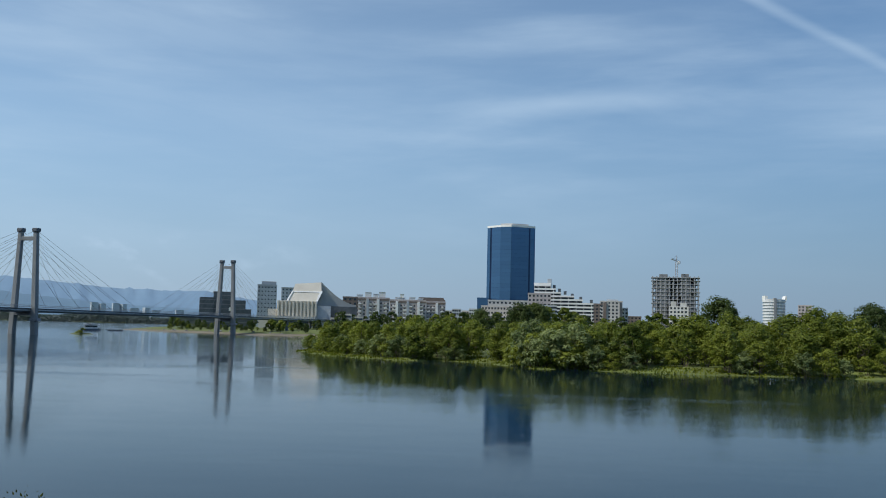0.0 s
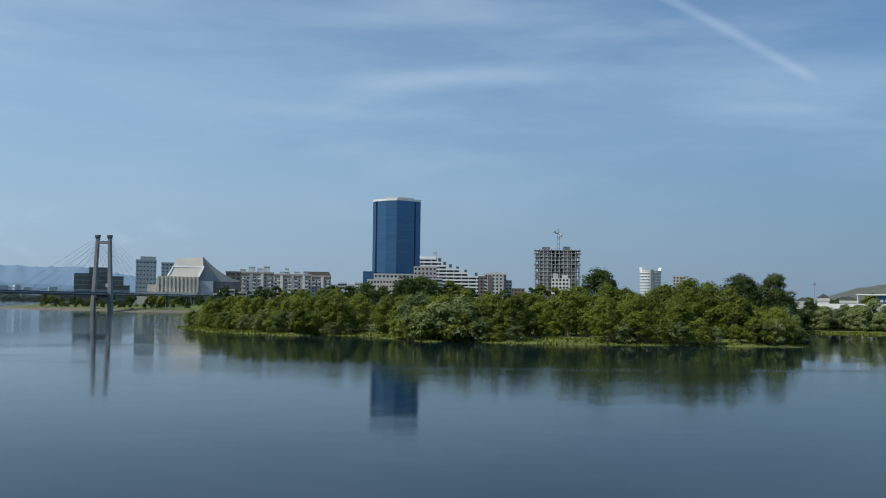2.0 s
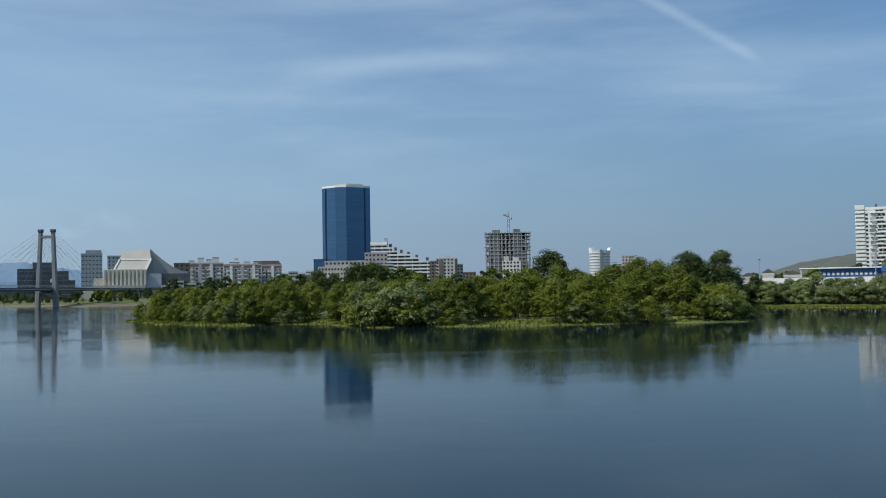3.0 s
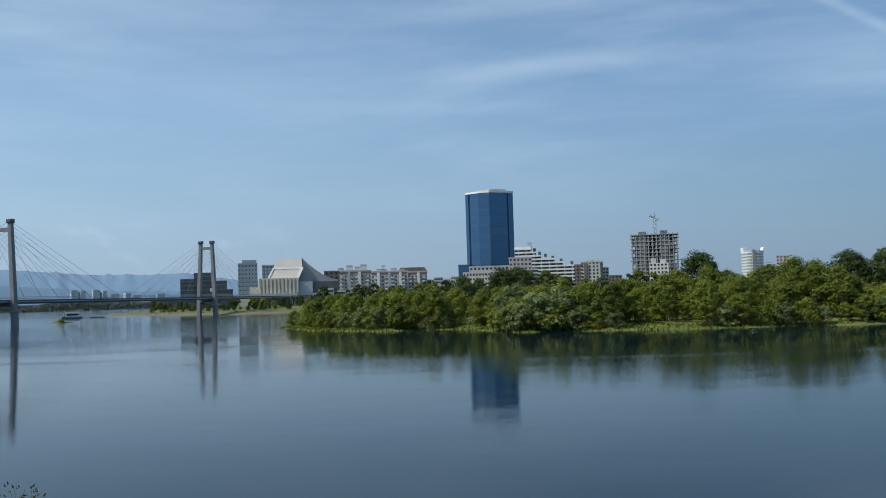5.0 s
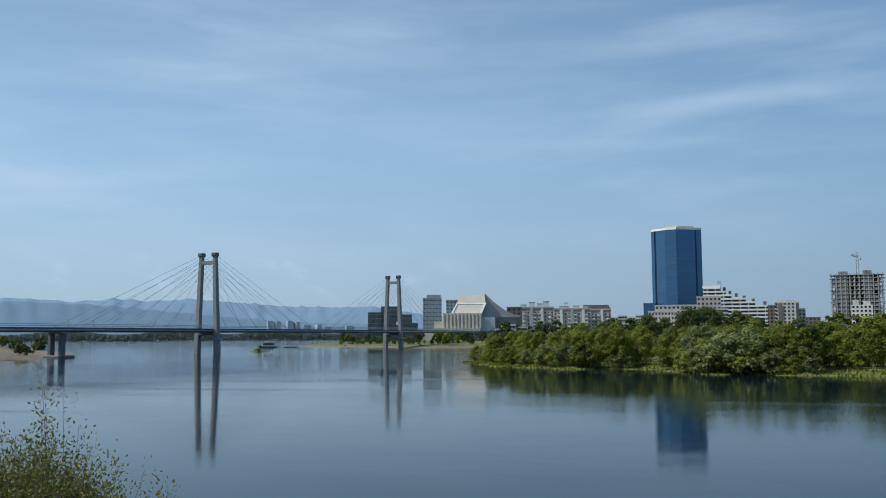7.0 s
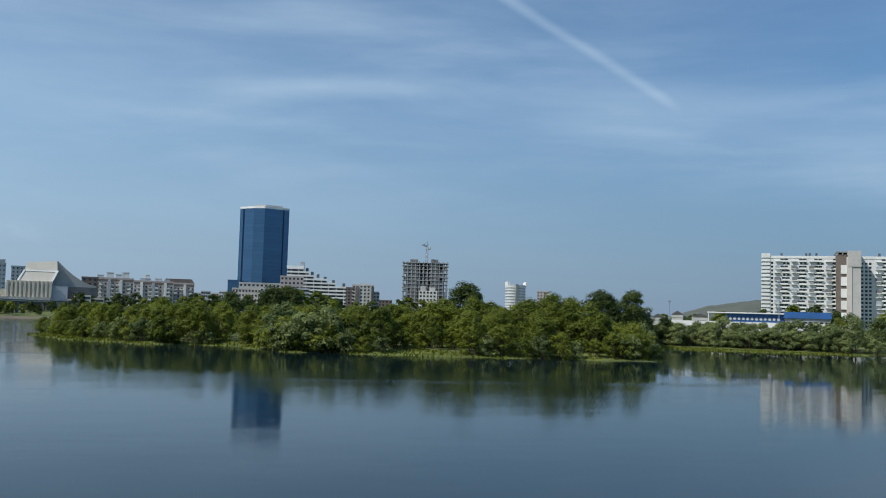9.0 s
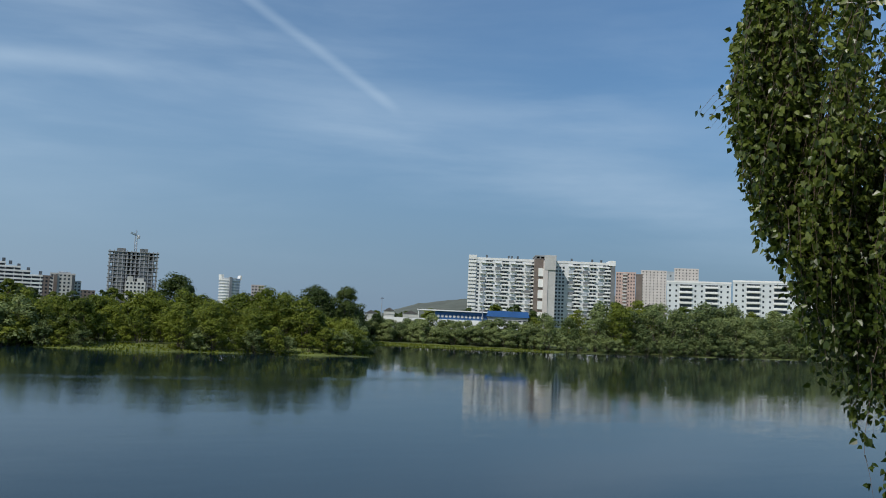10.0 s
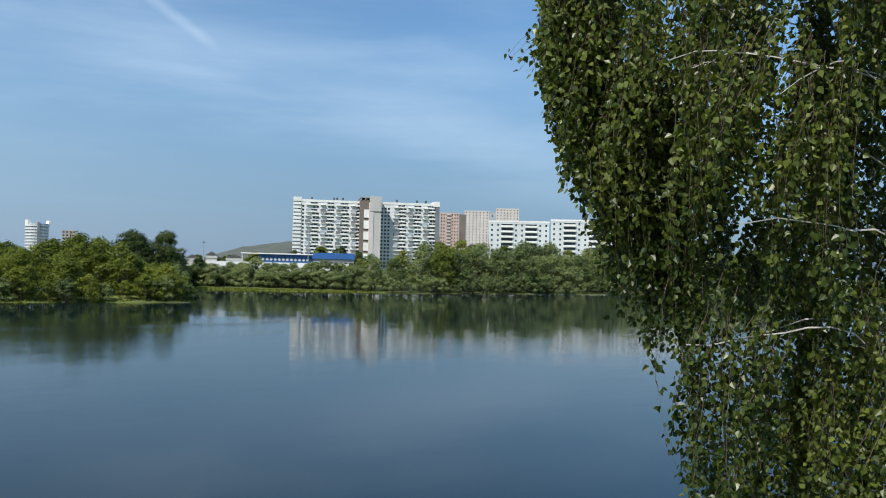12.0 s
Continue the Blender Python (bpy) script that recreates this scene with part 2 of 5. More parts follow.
# white walls tinted pale blue, a painted haze
HAZED_FACADE = material("hazy far facade", (0.40, 0.47, 0.54), 0.9, vary=0.1, scale=0.05, fine=0.4)
CREAM = material("cream stone cladding", (0.57, 0.54, 0.465), 0.8, vary=0.08, scale=0.1, fine=1.5)
APARTMENT = material("grey pink render", (0.42, 0.38, 0.375), 0.85, vary=0.14, scale=0.15, fine=1.5)
PANEL_WHITE = material("pale tiled panel", (0.64, 0.66, 0.67), 0.8, vary=0.08, scale=0.1, fine=1.0)
CONCRETE_PALE = material("pale smooth concrete", (0.46, 0.46, 0.45), 0.85, vary=0.12, scale=0.1, fine=1)
PANEL_BLUE = material("pale ceramic panel", (0.55, 0.59, 0.61), 0.8, vary=0.1, scale=0.12, fine=1.5)
# beige brick, paled in its base colour to stand for haze
BEIGE_HAZED = material("beige brick", (0.55, 0.51, 0.49), 0.9, vary=0.12, scale=0.15, fine=2)
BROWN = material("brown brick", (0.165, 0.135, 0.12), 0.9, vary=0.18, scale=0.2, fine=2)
# brick red lightened and greyed as painted haze
RED_HAZED = material("red brick", (0.5, 0.37, 0.325), 0.9, vary=0.18, scale=0.15, fine=2)
DARK = material("dark tinted cladding", (0.075, 0.088, 0.10), 0.4, vary=0.3, scale=0.2, fine=2)
# grey for the sail wall, with its shaded side put into the colour
GREY_SHADED = material("soft grey stone", (0.33, 0.34, 0.335), 0.8, vary=0.1, scale=0.1, fine=1.5)
GREY = material("grey facade", (0.36, 0.40, 0.44), 0.7, vary=0.15, scale=0.2, fine=2)
ROOFING = material("bitumen roof", (0.10, 0.10, 0.10), 0.95, vary=0.25)
WINDOW = material("window glass", (0.03, 0.04, 0.05), 0.12, vary=0.4, scale=0.5, pieces=0.9, bump=0)
TOWER_GLASS = material("blue mirror glass", (0.055, 0.135, 0.25), 0.2, 0.5, vary=0.06, scale=0.05, fine=0.3, bump=0, pieces=0.25)
TOWER_DARK = material("dark blue glass", (0.012, 0.03, 0.08), 0.12, 0.5, vary=0.1, bump=0)
BLUE_ROOF = material("blue painted sheet", (0.03, 0.12, 0.34), 0.5, vary=0.15)
BARK = material("willow bark", (0.10, 0.08, 0.06), 0.95, vary=0.3, scale=1.5, fine=12, bump=0.4)
BIRCH_BARK = material("birch bark", (0.55, 0.53, 0.50), 0.8, vary=0.35, scale=3, fine=30, bump=0.3, stretch=(1, 1, 0.3))
LIMB = material("pale limb bark", (0.4, 0.375, 0.35), 0.85, vary=0.4, scale=5, fine=40)
TWIG = material("brown twig", (0.13, 0.09, 0.07), 0.85, vary=0.25, scale=4, fine=40)
LEAF_WILLOW = leaf_material("willow leaves", (0.052, 0.082, 0.012), (0.265, 0.30, 0.045), 0.36)
LEAF_SILVER = leaf_material("silvery willow leaves", (0.065, 0.1, 0.035), (0.30, 0.35, 0.14), 0.3)
LEAF_DARK = leaf_material("dark poplar leaves", (0.03, 0.052, 0.014), (0.10, 0.135, 0.035), 0.28)
# leaf green greyed towards blue to paint in the distance haze
LEAF_HAZED = leaf_material("far hazy leaves", (0.13, 0.16, 0.165), (0.15, 0.185, 0.18), 0.45)
LEAF_BIRCH = leaf_material("birch leaves", (0.025, 0.045, 0.006), (0.37, 0.43, 0.09), 0.32, 0.36, 0.4)
LEAF_SHRUB = leaf_material("shrub leaves", (0.06, 0.07, 0.02), (0.36, 0.345, 0.12), 0.3)
REED = leaf_material("shore grass", (0.085, 0.11, 0.012), (0.2, 0.22, 0.03), 0.3, 0.7)


# ---- building helpers ----
def mesh_object(name, bm, mat, smooth_faces=False):
    me = bpy.data.meshes.new(name)
    bm.to_mesh(me)
    bm.free()
    for m in (mat if isinstance(mat, (list, tuple)) else [mat]):
        me.materials.append(m)
    if smooth_faces:
        me.polygons.foreach_set("use_smooth", [True] * len(me.polygons))
    return new(name, me)


def part(name, bm, mat, parent, label="", smooth_faces=False):
    ob = mesh_object(name, bm, mat, smooth_faces)
    ob.parent = parent
    return tagged(ob, label)


def like(ob, parent, m, name=None):
    """One more object on the same mesh, at m under its parent."""
    o = new(name or ob.name.split(".")[0], ob.data)
    o.parent, o.matrix_basis = parent, m
    return o


def thing(name, m, label, category, group="", kind=""):
    ob = new(name)
    ob.empty_display_size = 0.5
    ob.matrix_world = m
    return tagged(ob, label, category, group, kind)


def box(bm, x0, x1, y0, y1, z0, z1, bevel=0.0):
    r = bmesh.ops.create_cube(bm, size=1, matrix=Matrix.Translation(((x0 + x1) / 2, (y0 + y1) / 2, (z0 + z1) / 2)) @ Matrix.Diagonal((x1 - x0, y1 - y0, z1 - z0, 1)))
    if bevel:
        edges = {e for v in r["verts"] for e in v.link_edges}
        bmesh.ops.bevel(bm, geom=list(edges), offset=bevel, segments=1, affect="EDGES")
    return bm


def boxed(*dims, bevel=0.0):
    return box(bmesh.new(), *dims, bevel=bevel)


def prism(bm, outline, z0, z1):
    """A plan outline raised from z0 to z1."""
    low, high = [bm.verts.new((x, y, z0)) for x, y in outline], [bm.verts.new((x, y, z1)) for x, y in outline]
    bm.faces.new(low[::-1]), bm.faces.new(high)
    for i in range(len(outline)):
        j = (i + 1) % len(outline)
        bm.faces.new((low[i], low[j], high[j], high[i]))
    bmesh.ops.recalc_face_normals(bm, faces=bm.faces)
    return bm


def slanted(bm, outline, y0, y1):
    """An outline in x and z given depth from y0 to y1."""
    a, b = [bm.verts.new((x, y0, z)) for x, z in outline], [bm.verts.new((x, y1, z)) for x, z in outline]
    bm.faces.new(a), bm.faces.new(b[::-1])
    for i in range(len(outline)):
        j = (i + 1) % len(outline)
        bm.faces.new((a[i], b[i], b[j], a[j]))
    bmesh.ops.recalc_face_normals(bm, faces=bm.faces)
    return bm


def rod(bm, a, b, r0, r1=None, sides=6):
    """A tapered rod from a to b."""
    a, b = Vector(a), Vector(b)
    q = (b - a).to_track_quat("Z", "Y").to_matrix().to_4x4()
    bmesh.ops.create_cone(bm, cap_ends=True, segments=sides, radius1=r0, radius2=r0 if r1 is None else r1, depth=(b - a).length,
                          matrix=Matrix.Translation((a + b) / 2) @ q)
    return bm


def facade(left, right, z=0.0):
    """The pose of a building whose front runs from left to right: x along the front, y back from it."""
    a, b = Vector((*left, 0)), Vector((*right, 0))
    d = b - a
    return Matrix.Translation((left[0], left[1], z)) @ Matrix.Rotation(math.atan2(d.y, d.x), 4, "Z"), d.length


# ---- ground, river, hills ----
ISLAND = [(-34, 226), (-21, 190), (-7, 174), (4, 172), (14, 149), (27, 146), (41, 143), (57, 140), (69, 139), (79, 150), (84, 166), (70, 200), (40, 222), (8, 240), (-20, 242)]
NORTH_BANK = [(96, 232), (119, 206), (136, 194), (156, 187), (177, 184), (220, 180), (330, 165), (900, 60), (4000, -600), (6000, 3000), (3000, 6000), (-6000, 6000),
              (-6000, 2100), (-1500, 2050), (-900, 2250), (-420, 2300), (-300, 1000), (-205, 600), (-180, 575), (-95, 478), (-66, 482), (-30, 430), (0, 370), (40, 290)]
WEST_SPIT = [(-164, 262), (-180, 290), (-196, 312), (-208, 345), (-225, 372), (-250, 380), (-600, 420), (-700, -100), (-240, 120)]
ISLET = [(-152, 388), (-146, 384), (-141, 386), (-143, 392), (-150, 393)]


def signed_distance(px, py, poly):
    """Distance to a polygon's edge, above zero inside it."""
    best, inside = np.full(px.shape, 1e9), np.zeros(px.shape, bool)
    for (x0, y0), (x1, y1) in zip(poly, poly[1:] + poly[:1]):
        dx, dy = x1 - x0, y1 - y0
        t = np.clip(((px - x0) * dx + (py - y0) * dy) / (dx * dx + dy * dy), 0, 1)
        best = np.minimum(best, np.hypot(px - x0 - t * dx, py - y0 - t * dy))
        inside ^= ((y0 > py) != (y1 > py)) & (px < (x1 - x0) * (py - y0) / (y1 - y0 + 1e-12) + x0)
    return np.where(inside, best, -best)


def ground_height(x, y):
    x, y = np.asarray(x, float), np.asarray(y, float)
    wob = 1.6 * np.sin(x * 0.21 + y * 0.13) + 1.1 * np.sin(x * 0.47 - y * 0.33) + 0.6 * np.sin(x * 1.1 + y * 0.9)
    isl = np.clip((signed_distance(x, y, ISLAND) + wob) * 0.13, -2.5, 0.9)
    north = signed_distance(x, y, NORTH_BANK) + wob
    bank = np.where(north < 0, np.clip(north * 0.2, -2.5, 0), np.minimum(north * 0.05, 1.2) + np.clip((north - 25) * 0.03, 0, 5.0))
    spit = np.clip((signed_distance(x, y, WEST_SPIT) + wob) * 0.12, -2.5, 3.5)
    islet = np.clip(signed_distance(x, y, ISLET) * 0.35, -2.5, 0.5)
    s = y + 0.12 * x
    near = np.where(s < 3.0, 4.4, 4.4 - (s - 3.0) * 0.72) + 0.04 * wob * (np.hypot(x, y) > 2)
    return np.maximum.reduce([isl, bank, spit, islet, np.maximum(near, -2.5)])


def make_ground():
    rings = np.concatenate([np.arange(0.8, 20, 0.7), np.arange(20, 120, 10), np.arange(120, 260, 1.6), np.arange(260, 640, 6), np.geomspace(640, 4900, 24)])
    angles = np.radians(np.concatenate([np.arange(-80, 45, 0.3), np.arange(45, 280, 6)]))
    rr, aa = np.meshgrid(rings, angles, indexing="ij")
    x, y = -rr * np.sin(aa), rr * np.cos(aa)
    z = ground_height(x, y)
    na, nr = len(angles), len(rings)
    verts = np.stack([x, y, z], -1).reshape(-1, 3).tolist() + [(0, 0, 4.4)]
    faces, kinds = [], []
    sandy = ((signed_distance(x, y, WEST_SPIT) > -20) & (z < 3.0)) | ((y > 440) & (y < 620) & (x < -62) & (x > -260) & (z < 0.75) & (z > -1))
    for i in range(nr - 1):
        for j in range(na):
            k = (j + 1) % na
            faces.append((i * na + j, (i + 1) * na + j, (i + 1) * na + k, i * na + k))
            kinds.append(1 if sandy[i, j] else 0)
    for j in range(na):
        faces.append((len(verts) - 1, j, (j + 1) % na))
        kinds.append(0)
    me = bpy.data.meshes.new("ground")
    me.from_pydata(verts, [], faces)
    me.materials.append(GRASS), me.materials.append(SAND)
    me.polygons.foreach_set("material_index", kinds)
    me.polygons.foreach_set("use_smooth", [True] * len(kinds))
    bm = bmesh.new()
    bm.from_mesh(me)
    bmesh.ops.recalc_face_normals(bm, faces=bm.faces)
    if sum(f.normal.z for f in bm.faces) < 0:
        bmesh.ops.reverse_faces(bm, faces=bm.faces)
    bm.to_mesh(me)
    bm.free()
    return tagged(new("ground", me), "grassy river banks with sandy shores and a low green island", "ground", kind="structure")


def make_water():
    bm = bmesh.new()
    bmesh.ops.create_circle(bm, cap_ends=True, segments=96, radius=4900)
    return tagged(mesh_object("water", bm, WATER), "calm blue-grey river with faint ripples", "water", kind="structure")


def ridge(name, mat, label, az0, az1, dist, crest, depth, step=0.25, z0=2.0, rough=0.04):
    """A long hill whose crest follows a smooth list of (azimuth, height)."""
    az = np.arange(az0, az1, step)
    h = np.interp(az, [c[0] for c in crest], [c[1] for c in crest])
    h = h * (1 + rough * np.array([noise.noise((a * 1.3, 3, 0)) + 0.5 * noise.noise((a * 4.1, 8, 0)) + 0.25 * noise.noise((a * 11, 2, 0)) for a in az]))
    bm = bmesh.new()
    rows = []
    for k in range(7):
        f = k / 6
        row = []
        for a, top in zip(az, h):
            r = dist + depth * (f - 1)
            zz = z0 + (top - z0) * math.sin(f * math.pi / 2) ** 1.2 * (1 + 0.10 * (f < 1) * noise.noise((a * 1.7, f * 4, 1)))
            row.append(bm.verts.new((-r * math.sin(radians(a)), r * math.cos(radians(a)), zz if k else -3)))
        rows.append(row)
    for lo, hi in zip(rows, rows[1:]):
        for i in range(len(az) - 1):
            bm.faces.new((lo[i], lo[i + 1], hi[i + 1], hi[i]))
    bmesh.ops.recalc_face_normals(bm, faces=bm.faces)
    return tagged(mesh_object(name, bm, mat, True), label, "hill", kind="structure")


make_ground()
make_water()
ridge("backdrop", HAZED_HILL_FAR, "forested ridge beyond the river, painted haze-blue", -6, 50, 4850,
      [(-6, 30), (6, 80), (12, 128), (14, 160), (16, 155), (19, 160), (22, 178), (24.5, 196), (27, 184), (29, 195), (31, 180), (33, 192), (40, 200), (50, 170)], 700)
ridge("backdrop", HAZED_HILL_NEAR, "lower ridge in front of the skyline, painted haze-blue", 8, 50, 4300,
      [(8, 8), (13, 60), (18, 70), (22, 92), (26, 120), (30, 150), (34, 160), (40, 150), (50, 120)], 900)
ridge("hill", HILL_DRY, "dry grass hill behind the town", -52, -24, 2500,
      [(-52, 82), (-40, 98), (-35, 78), (-32, 67), (-30, 52), (-28.6, 33), (-27, 10), (-24, 4)], 500, rough=0.02)


# ---- trees ----
def crown_mesh(name, seed, height, width, base, clumps, leaves, leaf, mat, spread=0.24, tall=0.5, skirt=True):
    """A crown of many small leaves gathered in clumps, with an uneven outline."""
    rng = np.random.default_rng(seed)
    th, u = rng.uniform(0, 2 * np.pi, clumps), rng.uniform(-0.9, 1, clumps)
    rad = np.sqrt(1 - (np.clip(u, 0, 1) if skirt else u) ** 2) * rng.uniform(0.45, 1.0, clumps)
    mid, half = (height + base) / 2, (height - base) / 2
    profile = np.clip(1.0 - tall * np.clip(u, 0, 1) ** 2, 0.25, 1)
    centres = np.stack([rad * np.cos(th) * width / 2 * profile, rad * np.sin(th) * width / 2 * profile, mid + u * half * rng.uniform(0.75, 1.0, clumps)], -1)
    size = width * rng.uniform(0.11, 0.22, clumps)
    pick = rng.integers(0, clumps, leaves)
    d = rng.normal(size=(leaves, 3))
    d /= np.linalg.norm(d, axis=1)[:, None]
    d[:, 2] = np.where(rng.random(leaves) < 0.6, np.abs(d[:, 2]), d[:, 2])
    pos = centres[pick] + d * (size[pick] * rng.uniform(0.35, 1.1, leaves) ** 0.6)[:, None] * np.array([1, 1, 0.85])
    out = d + spread * rng.normal(size=(leaves, 3)) + np.array([0, 0, 0.35])
    out /= np.linalg.norm(out, axis=1)[:, None]
    side = np.cross(out, rng.normal(size=(leaves, 3)))
    side /= np.linalg.norm(side, axis=1)[:, None]
    up = np.cross(out, side)
    ls = leaf * rng.uniform(0.6, 1.3, leaves)[:, None]
    quad = np.stack([pos - up * ls, pos + side * ls * 0.55, pos + up * ls, pos - side * ls * 0.55], 1).reshape(-1, 3)
    quad[:, 2] = np.maximum(quad[:, 2], 0.05)
    me = bpy.data.meshes.new(name)
    me.from_pydata(quad.tolist(), [], np.arange(leaves * 4).reshape(-1, 4).tolist())
    me.materials.append(mat)
    return me, centres


def make_tree(name, label, category, group, seed, height, width, base, clumps, leaves, leaf, mat, stems=3, tall=0.5, m=Matrix()):
    """A tree of tapered stems and limbs under a leafy crown."""
    rng = random.Random(seed)
    root = thing(name, m, label, category, group)
    me, centres = crown_mesh("crown", seed, height, width, base, clumps, leaves, leaf, mat, tall=tall, skirt=base < 0.8)
    crown = new("crown", me)
    crown.parent = root
    bm = bmesh.new()
    for i in range(stems):
        a = 2 * math.pi * (i + rng.random() * 0.6) / stems
        lean = width * (0.06 if stems == 1 else 0.16)
        fork = Vector((math.cos(a) * lean, math.sin(a) * lean, base + (height - base) * 0.3))
        r = 0.016 * height * (1.3 if stems == 1 else 0.8)
        rod(bm, (math.cos(a) * 0.12, math.sin(a) * 0.12, -0.3), fork, r, r * 0.65)
        for c in rng.sample(range(len(centres)), min(5, len(centres))):
            rod(bm, fork - Vector((0, 0, 0.2)), centres[c], r * 0.5, r * 0.12, 5)
    part("trunk", bm, BARK, root)
    return root


def plant(originals, spots, rng, low=0.85, high=1.15):
    """Copies of the given trees, each turned and sized on its own, standing on the ground."""
    for x, y, s in spots:
        k = s * rng.uniform(low, high)
        ob = rng.choice(originals)
        z = float(ground_height(x, y)) - 0.1
        copy_thing(ob, pose(x, y, max(z, 0.0), 0, 0, rng.uniform(0, 360)) @ Matrix.Diagonal((k * rng.uniform(0.9, 1.15), k * rng.uniform(0.9, 1.15), k, 1)))


def drop(originals):
    """Takes away the patterns once their copies stand."""
    for ob in originals:
        for o in (*ob.children_recursive, ob):
            bpy.data.objects.remove(o)


def inside(x, y, poly, margin):
    return float(signed_distance(np.array([x]), np.array([y]), poly)[0]) > margin


def island_trees():
    rng = random.Random(11)
    g = "willows on the island"
    tall = [make_tree("willow_tree", "bushy green willow growing on the low island", "tree", g, 20 + i, 8.2 + i * 0.35, 7.0, 0.1, 50, 4100, 0.225, LEAF_WILLOW) for i in range(4)]
    low = [make_tree("willow_shrub", "low rounded willow bush at the island's edge", "shrub", g, 30 + i, 5.0 + i * 0.4, 5.4, 0.1, 30, 2600, 0.2, (LEAF_WILLOW, LEAF_SILVER)[i % 2], 4, 0.35) for i in range(3)]
    spots, edge = [], []
    for gx in range(-34, 86, 4):
        for gy in range(140, 244, 5):
            x, y = gx + rng.uniform(-1.8, 1.8), gy + rng.uniform(-2.2, 2.2)
            if inside(x, y, ISLAND, 3.2):
                front = not inside(x, y - 16, ISLAND, 3.0)
                if (front or rng.random() < 0.3) and not (y < 165 and (30 < x < 42 or 3 < x < 12) and not inside(x, y, ISLAND, 7.0)):
                    spots.append((x, y, 0.6 if x < -22 else 0.66 if x < -10 else 0.72 if x < 35 else 0.78 if x < 64 else 0.62))
            elif inside(x, y, ISLAND, 0.8) and rng.random() < 0.85 and not (4 < x < 12 or 30 < x < 42):
                edge.append((x, y, rng.uniform(0.55, 0.9)))
    edge += [(15, 157, 1.25), (19, 156, 1.15), (23, 157, 1.05), (27, 157, 0.9), (58, 151, 0.9), (66, 150, 1.0), (72, 150, 0.95), (78, 156, 1.0)]
    # a belt of bushes along the shore, open where the grass comes down to the water
    for (x0, y0), (x1, y1) in zip(ISLAND[:10], ISLAND[1:11]):
        run = math.hypot(x1 - x0, y1 - y0)
        nx, ny = -(y1 - y0) / run, (x1 - x0) / run
        for k in range(int(run / 2.6)):
            f = (k + rng.uniform(0.2, 0.8)) / int(run / 2.6)
            x, y = x0 + (x1 - x0) * f + nx * 2.0, y0 + (y1 - y0) * f + ny * 2.0
            if not (4 < x < 12 or 31 < x < 42):
                edge.append((x, y, rng.uniform(0.42, 0.75)))
            else:
                edge.append((x + nx * 4, y + ny * 4.5, rng.uniform(0.5, 0.8)))
    plant(tall, spots, rng, 0.88, 1.12)
    plant(low, edge, rng)
    plant(low[1:2], [(14, 152, 1.0), (17, 151.5, 1.2), (20.5, 151, 1.15), (24, 151.5, 1.0), (27.5, 151, 0.85)], rng)
    # taller trees that stand above the willows
    plant(tall, [(61, 157, 1.12), (64.5, 158, 1.15), (58, 160, 1.0), (49, 165, 1.0), (52, 164, 0.98)], rng, 0.97, 1.03)
    drop(tall + low)
    dark = [make_tree("poplar_tree", "dark round-crowned poplar rising above the willows", "tree", "poplars", 40 + i, 13.0, 8.4, 2.0, 80, 9000, 0.23, LEAF_DARK, 1, 0.45) for i in range(2)]
    plant(dark, [(55, 191, 0.93), (20, 250, 0.95), (26, 262, 1.0), (96, 212, 1.0), (103, 211, 1.03), (99, 222, 1.05), (107, 218, 0.8), (113, 224, 0.62), (119, 226, 0.55), (10, 260, 0.85), (36, 258, 0.8)], rng, 0.97, 1.03)
    drop(dark)


def bank_trees():
    rng = random.Random(12)
    g = "willows on the far bank"
    big = [make_tree("willow_tree", "dense silver-green willow overhanging the far bank", "tree", g, 50 + i, 9.5 + 0.5 * i, 8.0, 0.2, 54, 4300, 0.235, (LEAF_SILVER, LEAF_WILLOW, LEAF_SILVER)[i], 4, 0.4) for i in range(3)]
    low = [make_tree("willow_shrub", "low grey-green willow scrub lining the far bank", "shrub", g, 60 + i, 4.4, 4.6, 0.1, 26, 2400, 0.18, LEAF_SILVER, 4, 0.3) for i in range(2)]
    spots = []
    for i in range(28):
        f = i / 27
        x = 152 + f * 185
        y = 198 - f * 16 + rng.uniform(-2, 2)
        spots.append((x, y - 3.5, 0.85 + 0.34 * min(1, i / 3)))
        spots.append((x + rng.uniform(-2, 4), y + 5, 0.8 + 0.55 * min(1, i / 4)))
        if i % 3 == 1 and i > 5:
            spots.append((x + 2, y + 16, 1.15))
    plant(big, spots, rng, 0.92, 1.07)
    plant(low, [(153 + i * 4.2, 188.4 - i * 0.38 + rng.uniform(-1, 1), rng.uniform(0.7, 1.0)) for i in range(42)], rng)
    for i in range(34):
        f = i / 33
        x, y = 93 + f * 56, 243 - f * 51
        spots_low = [(x + rng.uniform(-1, 1) + 2, y + 4 + rng.uniform(-1, 1), rng.uniform(1.0, 1.2)), (x + 4, y + 9, rng.uniform(1.2, 1.4))]
        plant(low, spots_low, rng)
    plant(low, [(40 + i * 5, 292 - i * 5 + rng.uniform(-3, 3) + 6, 1.1) for i in range(11)], rng)
    drop(big + low)


